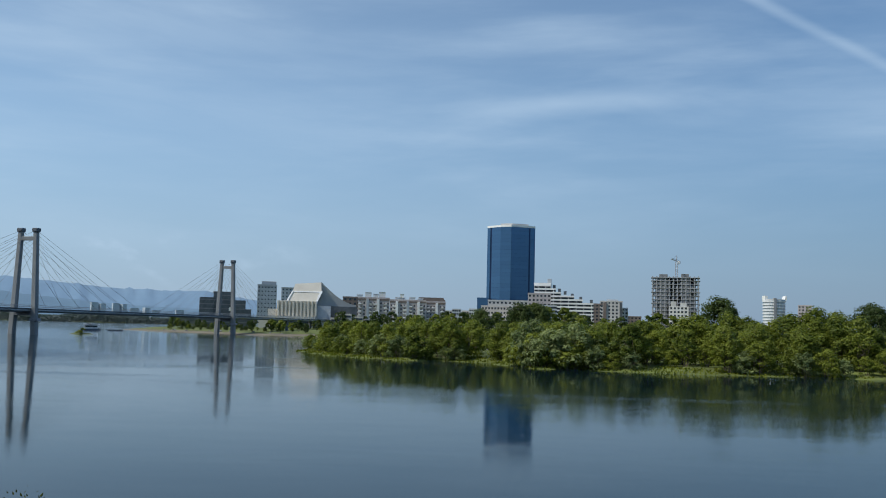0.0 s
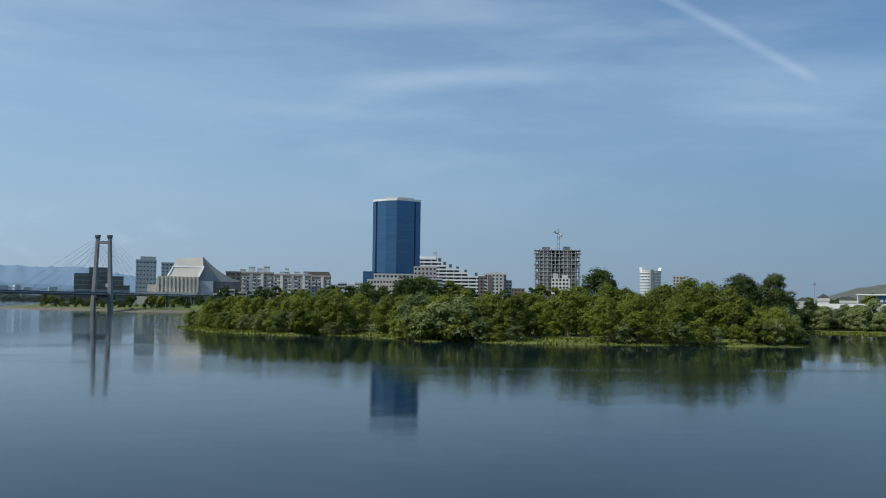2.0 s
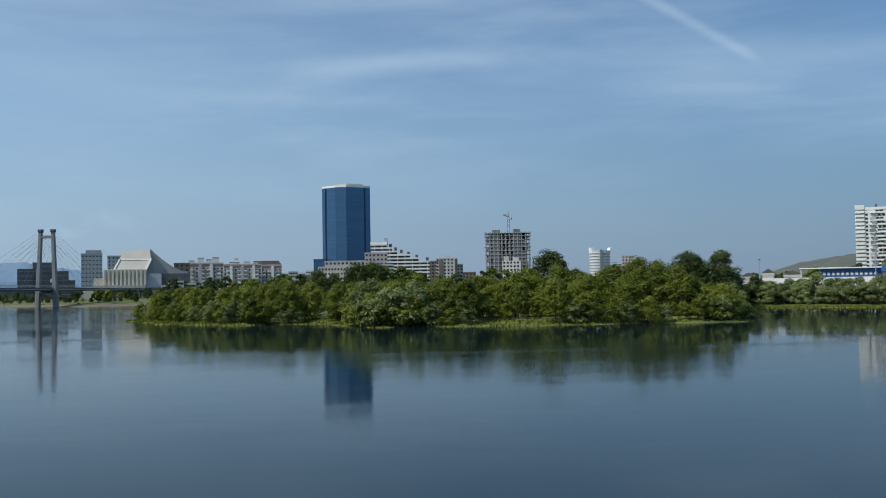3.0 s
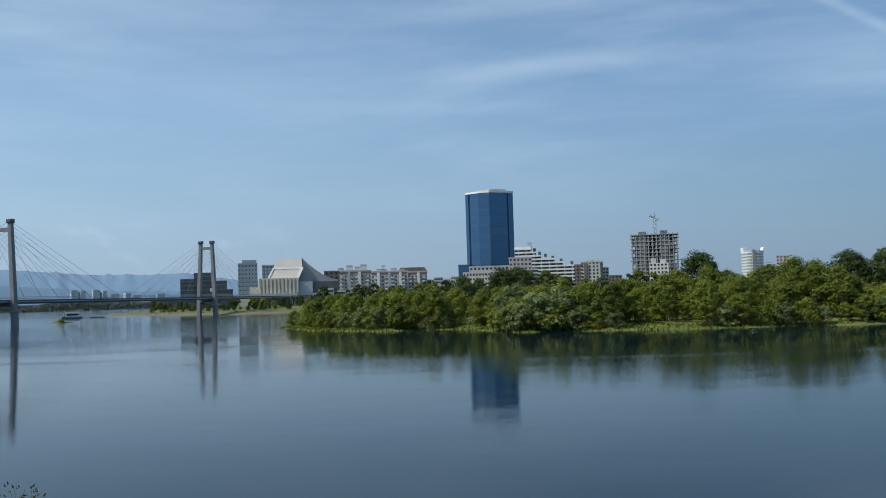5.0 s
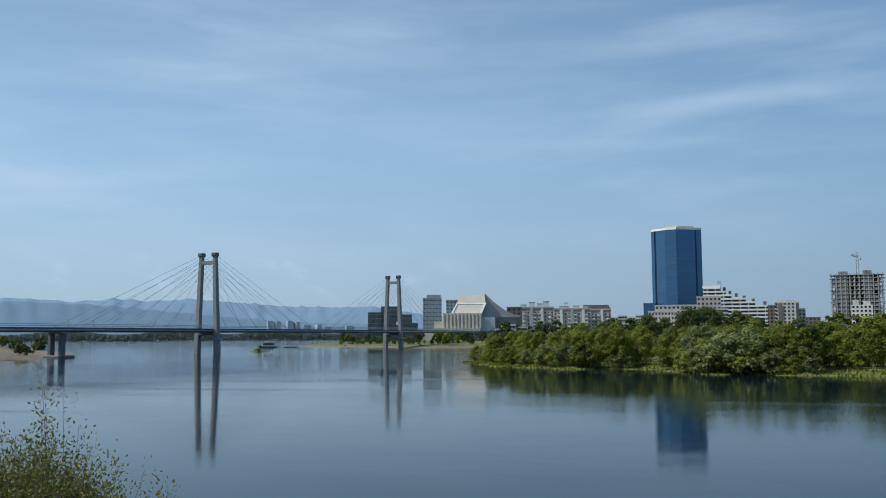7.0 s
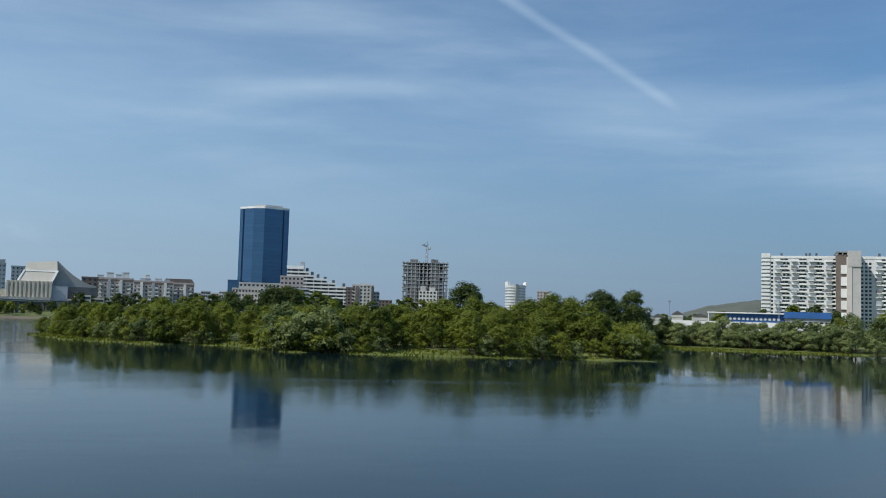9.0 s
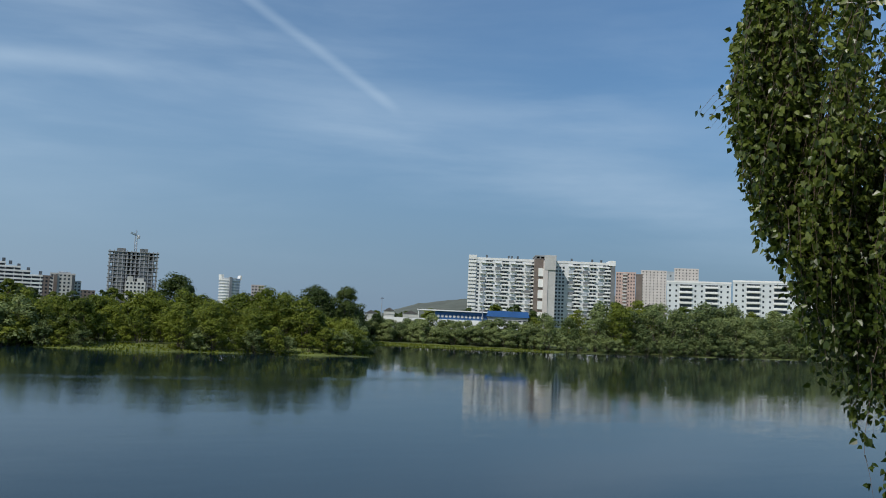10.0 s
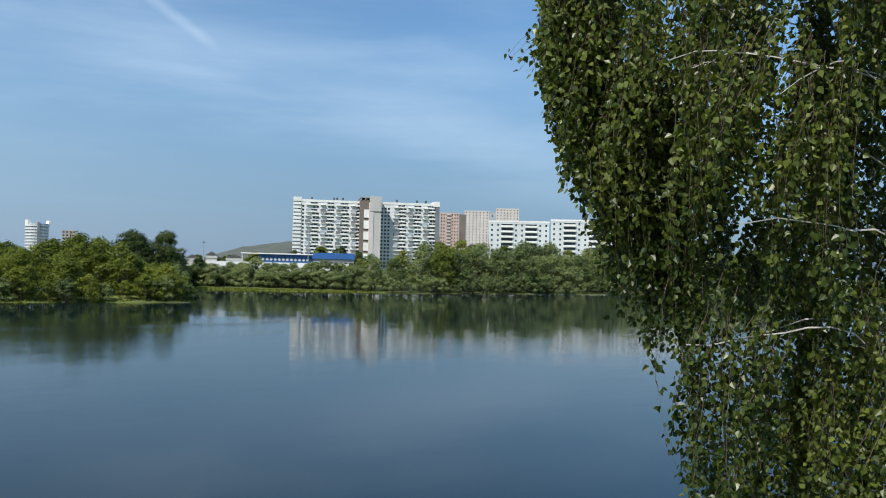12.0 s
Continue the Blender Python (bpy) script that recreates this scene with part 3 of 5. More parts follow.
def town_trees():
    rng = random.Random(13)
    trees = [make_tree("town_tree", "dark green street tree in front of the town", "tree", "town trees", 70 + i, 9.0, 7.5, 1.0, 24, 1100, 0.55, (LEAF_DARK, LEAF_WILLOW, LEAF_DARK)[i], 1, 0.4) for i in range(3)]
    spots = [(-95 + i * 4.2 + rng.uniform(-2, 2), 520 + rng.uniform(-8, 25), rng.uniform(0.45, 0.85)) for i in range(12)]
    spots += [(-175 + i * 5 + rng.uniform(-2, 2), 600 + rng.uniform(0, 20), rng.uniform(0.3, 0.9)) for i in range(18)]
    spots += [(-170 + i * 3.4 + rng.uniform(-2, 2), 588 - i * 2.6 + rng.uniform(2, 14), rng.uniform(0.22, 0.5)) for i in range(26)]
    spots += [(-66 + i * 6 + rng.uniform(-2, 2), 640 + rng.uniform(-20, 40), rng.uniform(0.8, 1.25)) for i in range(18)]
    spots += [(40 + i * 9 + rng.uniform(-3, 3), 640 + rng.uniform(-20, 40), rng.uniform(0.9, 1.4)) for i in range(16)]
    plant(trees[1:2], [(54, 620, 1.8), (60, 622, 1.9), (66, 618, 1.6), (78, 620, 1.6), (84, 622, 1.4)], rng, 0.95, 1.05)
    spots += [(236, 338, 1.0), (243, 335, 1.1), (250, 330, 0.9), (300, 330, 1.3), (312, 326, 1.4), (322, 318, 1.2), (226, 345, 0.8), (180, 300, 0.8), (190, 296, 0.7), (172, 305, 0.7), (158, 300, 0.7), (164, 296, 0.6), (150, 306, 0.7), (196, 302, 0.8), (365, 395, 1.4), (372, 388, 1.5)]
    spots += [(-238 - i * 6, 372 - i * 8, rng.uniform(0.5, 0.8)) for i in range(6)]
    spots += [(-173, 263, 0.36), (-178, 267, 0.42), (-184, 276, 0.45), (-190, 288, 0.4), (-195, 300, 0.4), (-215, 318, 0.42), (-222, 322, 0.5), (-228, 332, 0.5)]
    plant(trees, spots, rng, 0.9, 1.1)
    drop(trees)


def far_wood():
    """The wooded low shore far up the river, one mass of crowns with haze in the leaf colour."""
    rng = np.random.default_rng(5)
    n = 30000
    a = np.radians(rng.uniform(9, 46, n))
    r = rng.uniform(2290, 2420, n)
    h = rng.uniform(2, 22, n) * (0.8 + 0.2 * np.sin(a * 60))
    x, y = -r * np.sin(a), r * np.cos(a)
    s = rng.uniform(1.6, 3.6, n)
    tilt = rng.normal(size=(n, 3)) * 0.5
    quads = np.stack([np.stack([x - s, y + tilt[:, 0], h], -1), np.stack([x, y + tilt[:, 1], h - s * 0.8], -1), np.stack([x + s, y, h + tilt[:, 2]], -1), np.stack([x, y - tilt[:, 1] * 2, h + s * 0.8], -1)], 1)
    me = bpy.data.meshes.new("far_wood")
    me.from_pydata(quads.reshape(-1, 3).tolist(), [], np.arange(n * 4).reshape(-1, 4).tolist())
    me.materials.append(LEAF_HAZED)
    tagged(new("far_wood", me), "distant wooded shore up the river in haze-tinted colour", "woods", kind="stuff")


def shore_grass():
    """Bright sedge along the water's edge of the island and bank."""
    rng = np.random.default_rng(6)
    verts, faces = [], []
    n = 110000
    x, y = rng.uniform(-40, 150, n), rng.uniform(140, 250, n)
    d = np.maximum(signed_distance(x, y, ISLAND), signed_distance(x, y, NORTH_BANK))
    z = ground_height(x, y)
    meadow = ((x > 3) & (x < 13)) | ((x > 29) & (x < 43)) | (x < -12) | ((x > 95) & (x < 135))  # where the grass comes down to the water
    keep = (z > 0.0) & (z < np.where(meadow, 0.8, 0.25)) & (d < 7)
    for px, py, pz in zip(x[keep], y[keep], z[keep]):
        h, w, a, lean = rng.uniform(0.15, 0.4), rng.uniform(0.12, 0.25), rng.uniform(0, math.pi), rng.uniform(-0.2, 0.2)
        i = len(verts)
        dx, dy = math.cos(a) * w, math.sin(a) * w
        verts += [(px - dx, py - dy, pz - 0.05), (px + dx, py + dy, pz - 0.05), (px + lean + dx * 0.2, py + lean, pz + h)]
        faces.append((i, i + 1, i + 2))
    me = bpy.data.meshes.new("shore_grass")
    me.from_pydata(verts, [], faces)
    me.materials.append(REED)
    tagged(new("shore_grass", me), "bright yellow-green sedge along the waterline", "grass", kind="stuff")


island_trees()
bank_trees()
town_trees()
far_wood()
shore_grass()


# ---- bridge ----
def make_bridge():
    """A cable-stayed footbridge: x along the deck from the first pylon to the second, y across it."""
    root = thing("cable_stayed_bridge", Matrix.Translation((-150.6, 343.4, 0)) @ Matrix.Rotation(math.atan2(0.9705, 0.2410), 4, "Z"),
                 "grey cable-stayed bridge with two pairs of pylon legs over the river", "bridge")
    deck_z, span, ends = 9.5, 156.6, (-170, 330)
    bm = bmesh.new()
    for a, b in zip(range(ends[0], ends[1], 20), range(ends[0] + 20, ends[1] + 1, 20)):
        box(bm, a + 0.03, b - 0.03, -3.6, 3.6, deck_z - 0.35, deck_z)
        box(bm, a, b, -2.6, -1.9, deck_z - 1.5, deck_z - 0.35)
        box(bm, a, b, 1.9, 2.6, deck_z - 1.5, deck_z - 0.35)
        box(bm, a + 9.8, a + 10.2, -2.6, 2.6, deck_z - 1.3, deck_z - 0.35)
    part("deck", bm, STEEL, root, "dark steel deck on two girders")
    for side in (-3.1, 3.1):
        bm = bmesh.new()
        rod(bm, (ends[0], side, deck_z - 0.75), (ends[1], side, deck_z - 0.75), 0.35, 0.35, 8)
        part("pipe", bm, STEEL_LIGHT, root, "grey service pipe hung along the deck")
        bm = bmesh.new()
        for k in (0.55, 1.1):
            rod(bm, (ends[0], side + 0.45 * (1 if side > 0 else -1), deck_z + k), (ends[1], side + 0.45 * (1 if side > 0 else -1), deck_z + k), 0.05, 0.05, 4)
        for x in range(ends[0], ends[1], 4):
            rod(bm, (x, side + 0.45 * (1 if side > 0 else -1), deck_z - 0.1), (x, side + 0.45 * (1 if side > 0 else -1), deck_z + 1.12), 0.05, 0.05, 4)
        part("railing", bm, STEEL_LIGHT, root)
    for px in (0.0, span):
        for s in (-1, 1):
            foot, top = Vector((px, s * 4.75, -2.5)), Vector((px, s * 3.15, 37.2))
            bm = bmesh.new()
            slices = [(-2.5, 1.05, 1.2), (9.0, 0.95, 1.1), (37.2, 0.78, 0.85)]
            rings = []
            for z, hx, hy in slices:
                c = foot.lerp(top, (z + 2.5) / 39.7)
                rings.append([bm.verts.new((c.x + a * hx, c.y + b * hy, z)) for a, b in ((-1, -0.7), (-0.7, -1), (0.7, -1), (1, -0.7), (1, 0.7), (0.7, 1), (-0.7, 1), (-1, 0.7))])
            for lo, hi in zip(rings, rings[1:]):
                for i in range(8):
                    bm.faces.new((lo[i], lo[(i + 1) % 8], hi[(i + 1) % 8], hi[i]))
            bm.faces.new(rings[-1]), bm.faces.new(rings[0][::-1])
            bmesh.ops.recalc_face_normals(bm, faces=bm.faces)
            leg = part("pylon_leg", bm, PYLON, root)
            part("cable_head", box(boxed(px - 1.05, px + 1.05, s * 3.15 - 1.1, s * 3.15 + 1.1, 36.9, 38.4, bevel=0.15), px - 1.25, px + 1.25, s * 3.15 - 0.9, s * 3.15 + 0.9, 37.3, 38.0), STEEL, leg, "dark steel cable saddle")
            if s < 0:
                part("collar", boxed(px - 1.3, px + 1.3, -6.4, -3.0, deck_z - 4.6, deck_z - 3.6, bevel=0.1), CONCRETE, leg, "pale concrete collar below the deck")
        part("crossbeam", boxed(px - 0.7, px + 0.7, -3.0, 3.0, 33.9, 35.3, bevel=0.08), PYLON, root)
        part("crossbeam", boxed(px - 0.9, px + 0.9, -4.6, 4.6, deck_z - 2.6, deck_z - 1.52, bevel=0.08), STEEL, root)
        for s in (-1, 1):
            for way in (-1, 1):
                for k, reach in enumerate((17, 28, 39, 50, 61, 72)):
                    head = 30.5 + k * 1.35
                    y = s * (4.75 - 1.6 * (head + 2.5) / 39.7)
                    bm = rod(bmesh.new(), (px + way * 0.8, y, head), (px + way * reach, s * 3.5, deck_z), 0.048, 0.048, 5)
                    part("stay_cable", bm, CABLE, root)
    for px in (-74.0, span + 75, -128.0, span + 122):
        for s in (-1, 1):
            bm = boxed(px - 0.9, px + 0.9, s * 2.2 - 0.75, s * 2.2 + 0.75, -2.5, deck_z - 1.9, bevel=0.2)
            part("pier_column", bm, STEEL, root)
        part("pier_cap", boxed(px - 1.1, px + 1.1, -3.4, 3.4, deck_z - 1.9, deck_z - 1.5, bevel=0.08), CONCRETE, root)
        part("pier_footing", boxed(px - 2.2, px + 2.2, -5.6, 3.4, -2.5, 0.9, bevel=0.25), STEEL, root, "low dark concrete footing at the waterline")


# ---- buildings ----
def unit_window(w, h, mat=WINDOW):
    bm = bmesh.new()
    box(bm, -w / 2, w / 2, -0.06, 0.1, 0, h)
    box(bm, -0.05, 0.05, -0.1, 0.0, 0, h)
    ob = mesh_object("window", bm, mat)
    return ob


def block(name, label, category, left, right, depth, z0, z1, mat, floors_from=None, rows=0, cols=0, storey=3.0, size=(1.5, 1.5), group="", skip=None, bays=(), roof=ROOFING):
    """A house block with its front from left to right: walls with a parapet, a roof, and its windows one by one."""
    m, w = facade(left, right)
    root = thing(name, m, label, category, group)
    bm = boxed(0, w, 0, depth, z0, z1)
    box(bm, -0.15, w + 0.15, -0.15, 0.25, z1 - 0.9, z1 + 0.25)
    box(bm, -0.15, w + 0.15, depth - 0.25, depth + 0.15, z1 - 0.9, z1 + 0.25)
    part("wall", bm, mat, root)
    part("roof", boxed(0.3, w - 0.3, 0.3, depth - 0.3, z1, z1 + 0.12), roof, root)
    if rows and cols:
        pattern = unit_window(*size)
        base = z1 - rows * storey if floors_from is None else floors_from
        for r in range(rows):
            for c in range(cols):
                if skip and skip(r, c):
                    continue
                like(pattern, root, Matrix.Translation(((c + 0.5) * w / cols, -0.02, base + r * storey + 0.75)), "window")
        pattern.parent = root
        pattern.matrix_basis = Matrix.Translation((w * 0.5, depth, base + 0.75))
    for c, wide, mt in bays:
        x = c * w
        bm = boxed(x - wide / 2, x + wide / 2, -1.1, 0.0, z0, z1 - 1.2, bevel=0.05)
        part("balcony_front", bm, mt, root)
    return root, w


def roof_house(root, x0, x1, y0, y1, z, h, mat, name="roof_house"):
    bm = boxed(x0, x1, y0, y1, z, z + h)
    box(bm, x0 - 0.2, x1 + 0.2, y0 - 0.2, y1 + 0.2, z + h - 0.2, z + h + 0.05)
    part(name, bm, mat, root)


def blue_tower():
    m = Matrix.Translation((56.6, 821, 0)) @ Matrix.Rotation(radians(-3.9), 4, "Z")
    root = thing("office_tower", m, "tall blue mirror-glass office tower with a white crown", "skyscraper")
    plan = [(-20.0, -2.0), (-8.5, -12.5), (0.4, -15.5), (20.6, -6.0), (20.6, 18), (-20.0, 18)]
    part("core", prism(bmesh.new(), [(x * 0.985, y * 0.985) for x, y in plan], 4, 93.5), TOWER_DARK, root)
    for a, b, strips in ((plan[5], plan[0], ()), (plan[0], plan[1], (0.22, 0.34)), (plan[1], plan[2], ()), (plan[2], plan[3], (0.74, 0.80)), (plan[3], plan[4], ())):
        va, vb = Vector((*a, 0)), Vector((*b, 0))
        length = (vb - va).length
        face = Matrix.Translation(va) @ Matrix.Rotation(math.atan2(vb.y - va.y, vb.x - va.x), 4, "Z")
        cuts = [0.0, *strips, 1.0]
        for i in range(0, len(cuts), 2) if strips else [0]:
            x0, x1 = cuts[i] * length + 0.03, cuts[i + 1] * length - 0.03
            pane = None
            for f in range(27):
                if pane is None:
                    pane = part("glass_band", boxed(x0, x1, -0.12, 0.15, 0.03, 3.2), TOWER_GLASS, root)
                    pane.matrix_basis = face @ Matrix.Translation((0, 0, 6))
                else:
                    like(pane, root, face @ Matrix.Translation((0, 0, 6 + f * 3.22)), "glass_band")
    part("crown", prism(bmesh.new(), [(x * 1.012, y * 1.012) for x, y in plan], 93.0, 94.6), WHITE, root, "white crown cornice")
    part("plant_room", prism(bmesh.new(), [(-9, -6), (1, -9), (15, -3), (15, 10), (-9, 10)], 94.6, 96.6), WHITE_DIRTY, root)
    # low wings at its foot
    block("blue_annex", "small blue glass annex beside the tower", "building", (28.3, 812), (37.5, 811.5), 12, 3, 32.3, TOWER_GLASS)
    block("office_podium", "beige stone podium with square windows below the tower", "building", (31.2, 790), (54, 788.8), 14, 3, 25.2, BEIGE_HAZED, rows=5, cols=9, storey=3.6, size=(1.3, 1.6))
    block("upper_podium", "pale stone setback block around the tower's foot", "building", (37, 802), (84, 799), 10, 3, 30.3, WHITE_DIRTY, rows=2, cols=14, storey=3.6, size=(1.8, 1.6))


def zigzag_building():
    m, w = facade((71.5, 756.6), (118, 750.8))
    root = thing("terraced_building", m, "white stepped apartment building with terraces falling to one side", "apartment building")
    steps = [(12.8, 43.4), (17.1, 40.6), (21.2, 37.8), (25.8, 35.9), (31.5, 34.1), (38.1, 31.7), (46.5, 29.4)]
    part("wall", boxed(0, 12.8, 1.5, 16, 3, 43.4), WHITE_DIRTY, root)
    part("lift_tower", boxed(10.2, 13.4, 3, 10, 30, 47.0, bevel=0.1), GREY, root, "grey lift tower")
    part("cornice", boxed(-0.4, 13, 0.8, 16.4, 42.0, 43.6), WHITE, root)
    for f in range(14):
        z = 3 + f * 2.8
        reach = max([x for x, top in steps if top + 0.5 >= z + 2.8] or [0])
        if reach <= 0:
            continue
        part("glazing", boxed(0.2, reach - 0.3, 1.2, 15.5, z, z + 1.5), WINDOW, root)
        part("parapet", boxed(0, reach, 0.3, 16, z + 1.5, z + 2.8, bevel=0.05), WHITE, root)
        for x in np.arange(3, reach, 6.0):
            part("fin", boxed(x - 0.2, x + 0.2, 0.5, 2, z, z + 1.5), WHITE, root)
    for x, top in steps[1:]:
        part("roof_hut", boxed(x - 2.6, x - 0.4, 5, 9, top - 1.0, top + 1.6), DARK, root, "small dark roof hut")
    block("brown_block", "brown and beige block in front of the terraces", "building", (65.3, 742), (83, 740.4), 10, 3, 34.6, APARTMENT, rows=3, cols=6, storey=3.4)
    block("glass_wing", "low grey glass wing beside the trees", "building", (72, 730), (86, 728), 8, 3, 25.0, GREY, rows=4, cols=8, storey=3.0, size=(2.2, 1.6))
    block("brown_apartment", "narrow brown brick apartment block", "apartment building", (119.5, 791), (131, 789.2), 14, 3, 29, BROWN, rows=6, cols=4, storey=2.9, group="town blocks")
    r, w = block("white_apartment", "white apartment block with brown balcony stack", "apartment building", (129, 789.5), (147, 786.4), 16, 3, 31.4, WHITE_DIRTY, rows=7, cols=6, storey=2.9, group="town blocks", bays=((0.22, 2.6, BROWN), (0.93, 2.0, DARK)))
    roof_house(r, w * 0.3, w * 0.8, 4, 12, 31.4, 1.4, WHITE)
    block("apartment_block", "pale apartment block partly hidden by trees", "apartment building", (147, 805), (155, 803.5), 12, 3, 26.4, PANEL_BLUE, rows=6, cols=3, storey=2.9, group="town blocks")
    block("low_block", "low brown house row behind the trees", "building", (156, 884), (182, 880), 10, 3, 20.8, BROWN, rows=3, cols=8, storey=3.0, group="town blocks")


def construction_site():
    m, w = facade((166.0, 762.1), (201.3, 753.6))
    root = thing("unfinished_tower", m, "unfinished concrete high-rise frame with open floors", "building site")
    top, storey = 51.0, 3.0
    floors = 16
    for f in range(floors):
        z = 3.0 + f * storey
        part("floor_slab", boxed(-0.4 if f % 3 else -0.9, w + (0.4 if f % 3 else 0.9), -0.25, 16, z - 0.34, z, bevel=0.03), CONCRETE_RAW, root)
    part("floor_slab", boxed(-0.8, w + 0.8, -0.5, 16.5, top - 0.9, top - 0.5), CONCRETE_RAW, root)
    col = None
    for x in np.linspace(0.4, w - 0.4, 12):
        for y in (0.4, 8, 15.6):
            if col is None:
                col = part("column", boxed(-0.42, 0.42, -0.4, 0.4, 3, top + 0.4), CONCRETE_RAW, root)
                col.matrix_basis = Matrix.Translation((x, y, 0))
            else:
                like(col, root, Matrix.Translation((x, y, 0)), "column")
    for x0, x1, z1 in ((5.5, 12.0, 53.0), (22.5, 28.5, 53.4)):
        part("lift_core", boxed(x0, x1, 0.3, 9, 3, z1, bevel=0.1), CONCRETE_DARK, root, "dark concrete lift core")
    # dark backing added inside so that the open floors look shaded
    part("back_wall", boxed(2.5, w - 2.5, 6.5, 6.9, 3, top - 1), CONCRETE_DARK, root)
    pattern = None
    rng = random.Random(3)
    for f in range(2, floors):
        for x in np.arange(1.0, w - 2, 2.9):
            if rng.random() < 0.6 and not (5 < x < 12 or 22 < x < 28.5):
                if pattern is None:
                    pattern = part("infill", boxed(0, 1.9, 0.5, 0.8, 0, 1.9), CONCRETE, root, "grey block infill")
                    pattern.matrix_basis = Matrix.Translation((x, 0, 3 + f * storey))
                else:
                    like(pattern, root, Matrix.Translation((x, 0, 3 + f * storey)), "infill")
    # front block, further on
    m2, w2 = facade((174.6, 739.7), (188.6, 736.2))
    front = thing("unfinished_block", m2, "lower white-brick block under construction before the frame", "building site")
    part("wall", boxed(0, w2, 0, 14, 3, 27.0), WHITE_DIRTY, front)
    part("wall", boxed(1, 5.2, 0.4, 12, 27.0, 30.8), WHITE_DIRTY, front)
    part("wall", boxed(8.2, w2 - 1.5, 0.4, 12, 27.0, 29.8), WHITE_DIRTY, front)
    p = unit_window(1.5, 1.5)
    p.parent, p.matrix_basis = front, Matrix.Translation((1.4, -0.02, 24.8))
    for r in range(6):
        for c in range(5):
            if r or c:
                like(p, front, Matrix.Translation((1.4 + c * 2.75, -0.02, 24.8 - r * 2.9)), "window")
    # tower crane
    crane = thing("tower_crane", m @ Matrix.Translation((19.0, 11, 0)), "pale tower crane standing above the concrete frame", "crane")
    bm = bmesh.new()
    for a, b in ((-0.8, -0.8), (0.8, -0.8), (0.8, 0.8), (-0.8, 0.8)):
        rod(bm, (a, b, 3), (a, b, 64), 0.3, 0.3, 4)
    for k in range(30):
        z = 3 + k * 2
        s = 1 if k % 2 else -1
        for y in (-0.8, 0.8):
            rod(bm, (-0.8 * s, y, z), (0.8 * s, y, z + 2), 0.09, 0.09, 4)
            rod(bm, (y, -0.8 * s, z), (y, 0.8 * s, z + 2), 0.09, 0.09, 4)
    part("mast", bm, STEEL_LIGHT, crane)
    bm = bmesh.new()
    d = Vector((-0.22, -0.975, 0)).normalized()
    rod(bm, (0, 0, 64), (0, 0, 69), 0.5, 0.15, 4)
    for o in (-0.5, 0.5):
        rod(bm, (o, 0, 64.4), Vector((o, 0, 64.4)) + d * 18, 0.24, 0.24, 4)
        rod(bm, (o, 0, 64.4), Vector((o, 0, 64.4)) - d * 9, 0.14, 0.14, 4)
    rod(bm, Vector((0, 0, 65.6)), Vector((0, 0, 65.4)) + d * 18, 0.14, 0.14, 4)
    for k in range(9):
        rod(bm, Vector((0.5 if k % 2 else -0.5, 0, 64.4)) + d * 2 * k, Vector((0, 0, 65.5)) + d * (2 * k + 1), 0.08, 0.08, 4)
    rod(bm, (0, 0, 69), Vector((0, 0, 65.4)) + d * 12, 0.07, 0.07, 4)
    rod(bm, (0, 0, 69), Vector((0, 0, 64.6)) - d * 8, 0.07, 0.07, 4)
    part("jib", bm, STEEL_LIGHT, crane)
    part("counterweight", box(bmesh.new(), 0.6, 3.0, 6.8, 8.8, 62.6, 64.9, bevel=0.1), CONCRETE, crane)
    part("cab", boxed(0.7, 2.4, -1.6, 0.4, 62.0, 64.2, bevel=0.15), WHITE, crane)


def round_white_tower():
    root = thing("round_tower_block", pose(312, 903, 0) @ Matrix.Diagonal((1, 1, 0.94, 1)), "white rounded residential tower with banded balconies", "apartment building")
    z = 4
    ring = [(10.2 * math.cos(a) * 1.03, 9.5 * math.sin(a)) for a in np.linspace(0, 2 * math.pi, 25)[:-1]]
    small = [(x * 0.93, y * 0.93) for x, y in ring]
    part("core", prism(bmesh.new(), small, 3, 42.5), GREY, root, "grey glazed core")
    for f in range(13):
        part("balcony_band", prism(bmesh.new(), ring, 4.2 + f * 3.0, 5.5 + f * 3.0), PANEL_WHITE, root)
    part("stair_shaft", boxed(-3.4, -0.8, -10.1, -6, 3, 44.0, bevel=0.1), CONCRETE, root, "grey stair shaft")
    for x in (-9.6, 8.4):
        part("roof_fin", slanted(bmesh.new(), [(x, 41.5), (x + 2.2, 41.5), (x + 2.4, 46.4), (x - 0.4 if x < 0 else x + 1.2, 46.4)], -4, 4), WHITE, root, "white roof fin")
    part("roof", prism(bmesh.new(), small, 42.5, 43.0), WHITE_DIRTY, root)
    block("apartment_block", "pinkish apartment block far behind the trees", "apartment building", (330, 891), (341.5, 886.6), 12, 3, 35.0, APARTMENT, rows=6, cols=4, storey=3.0, group="town blocks")


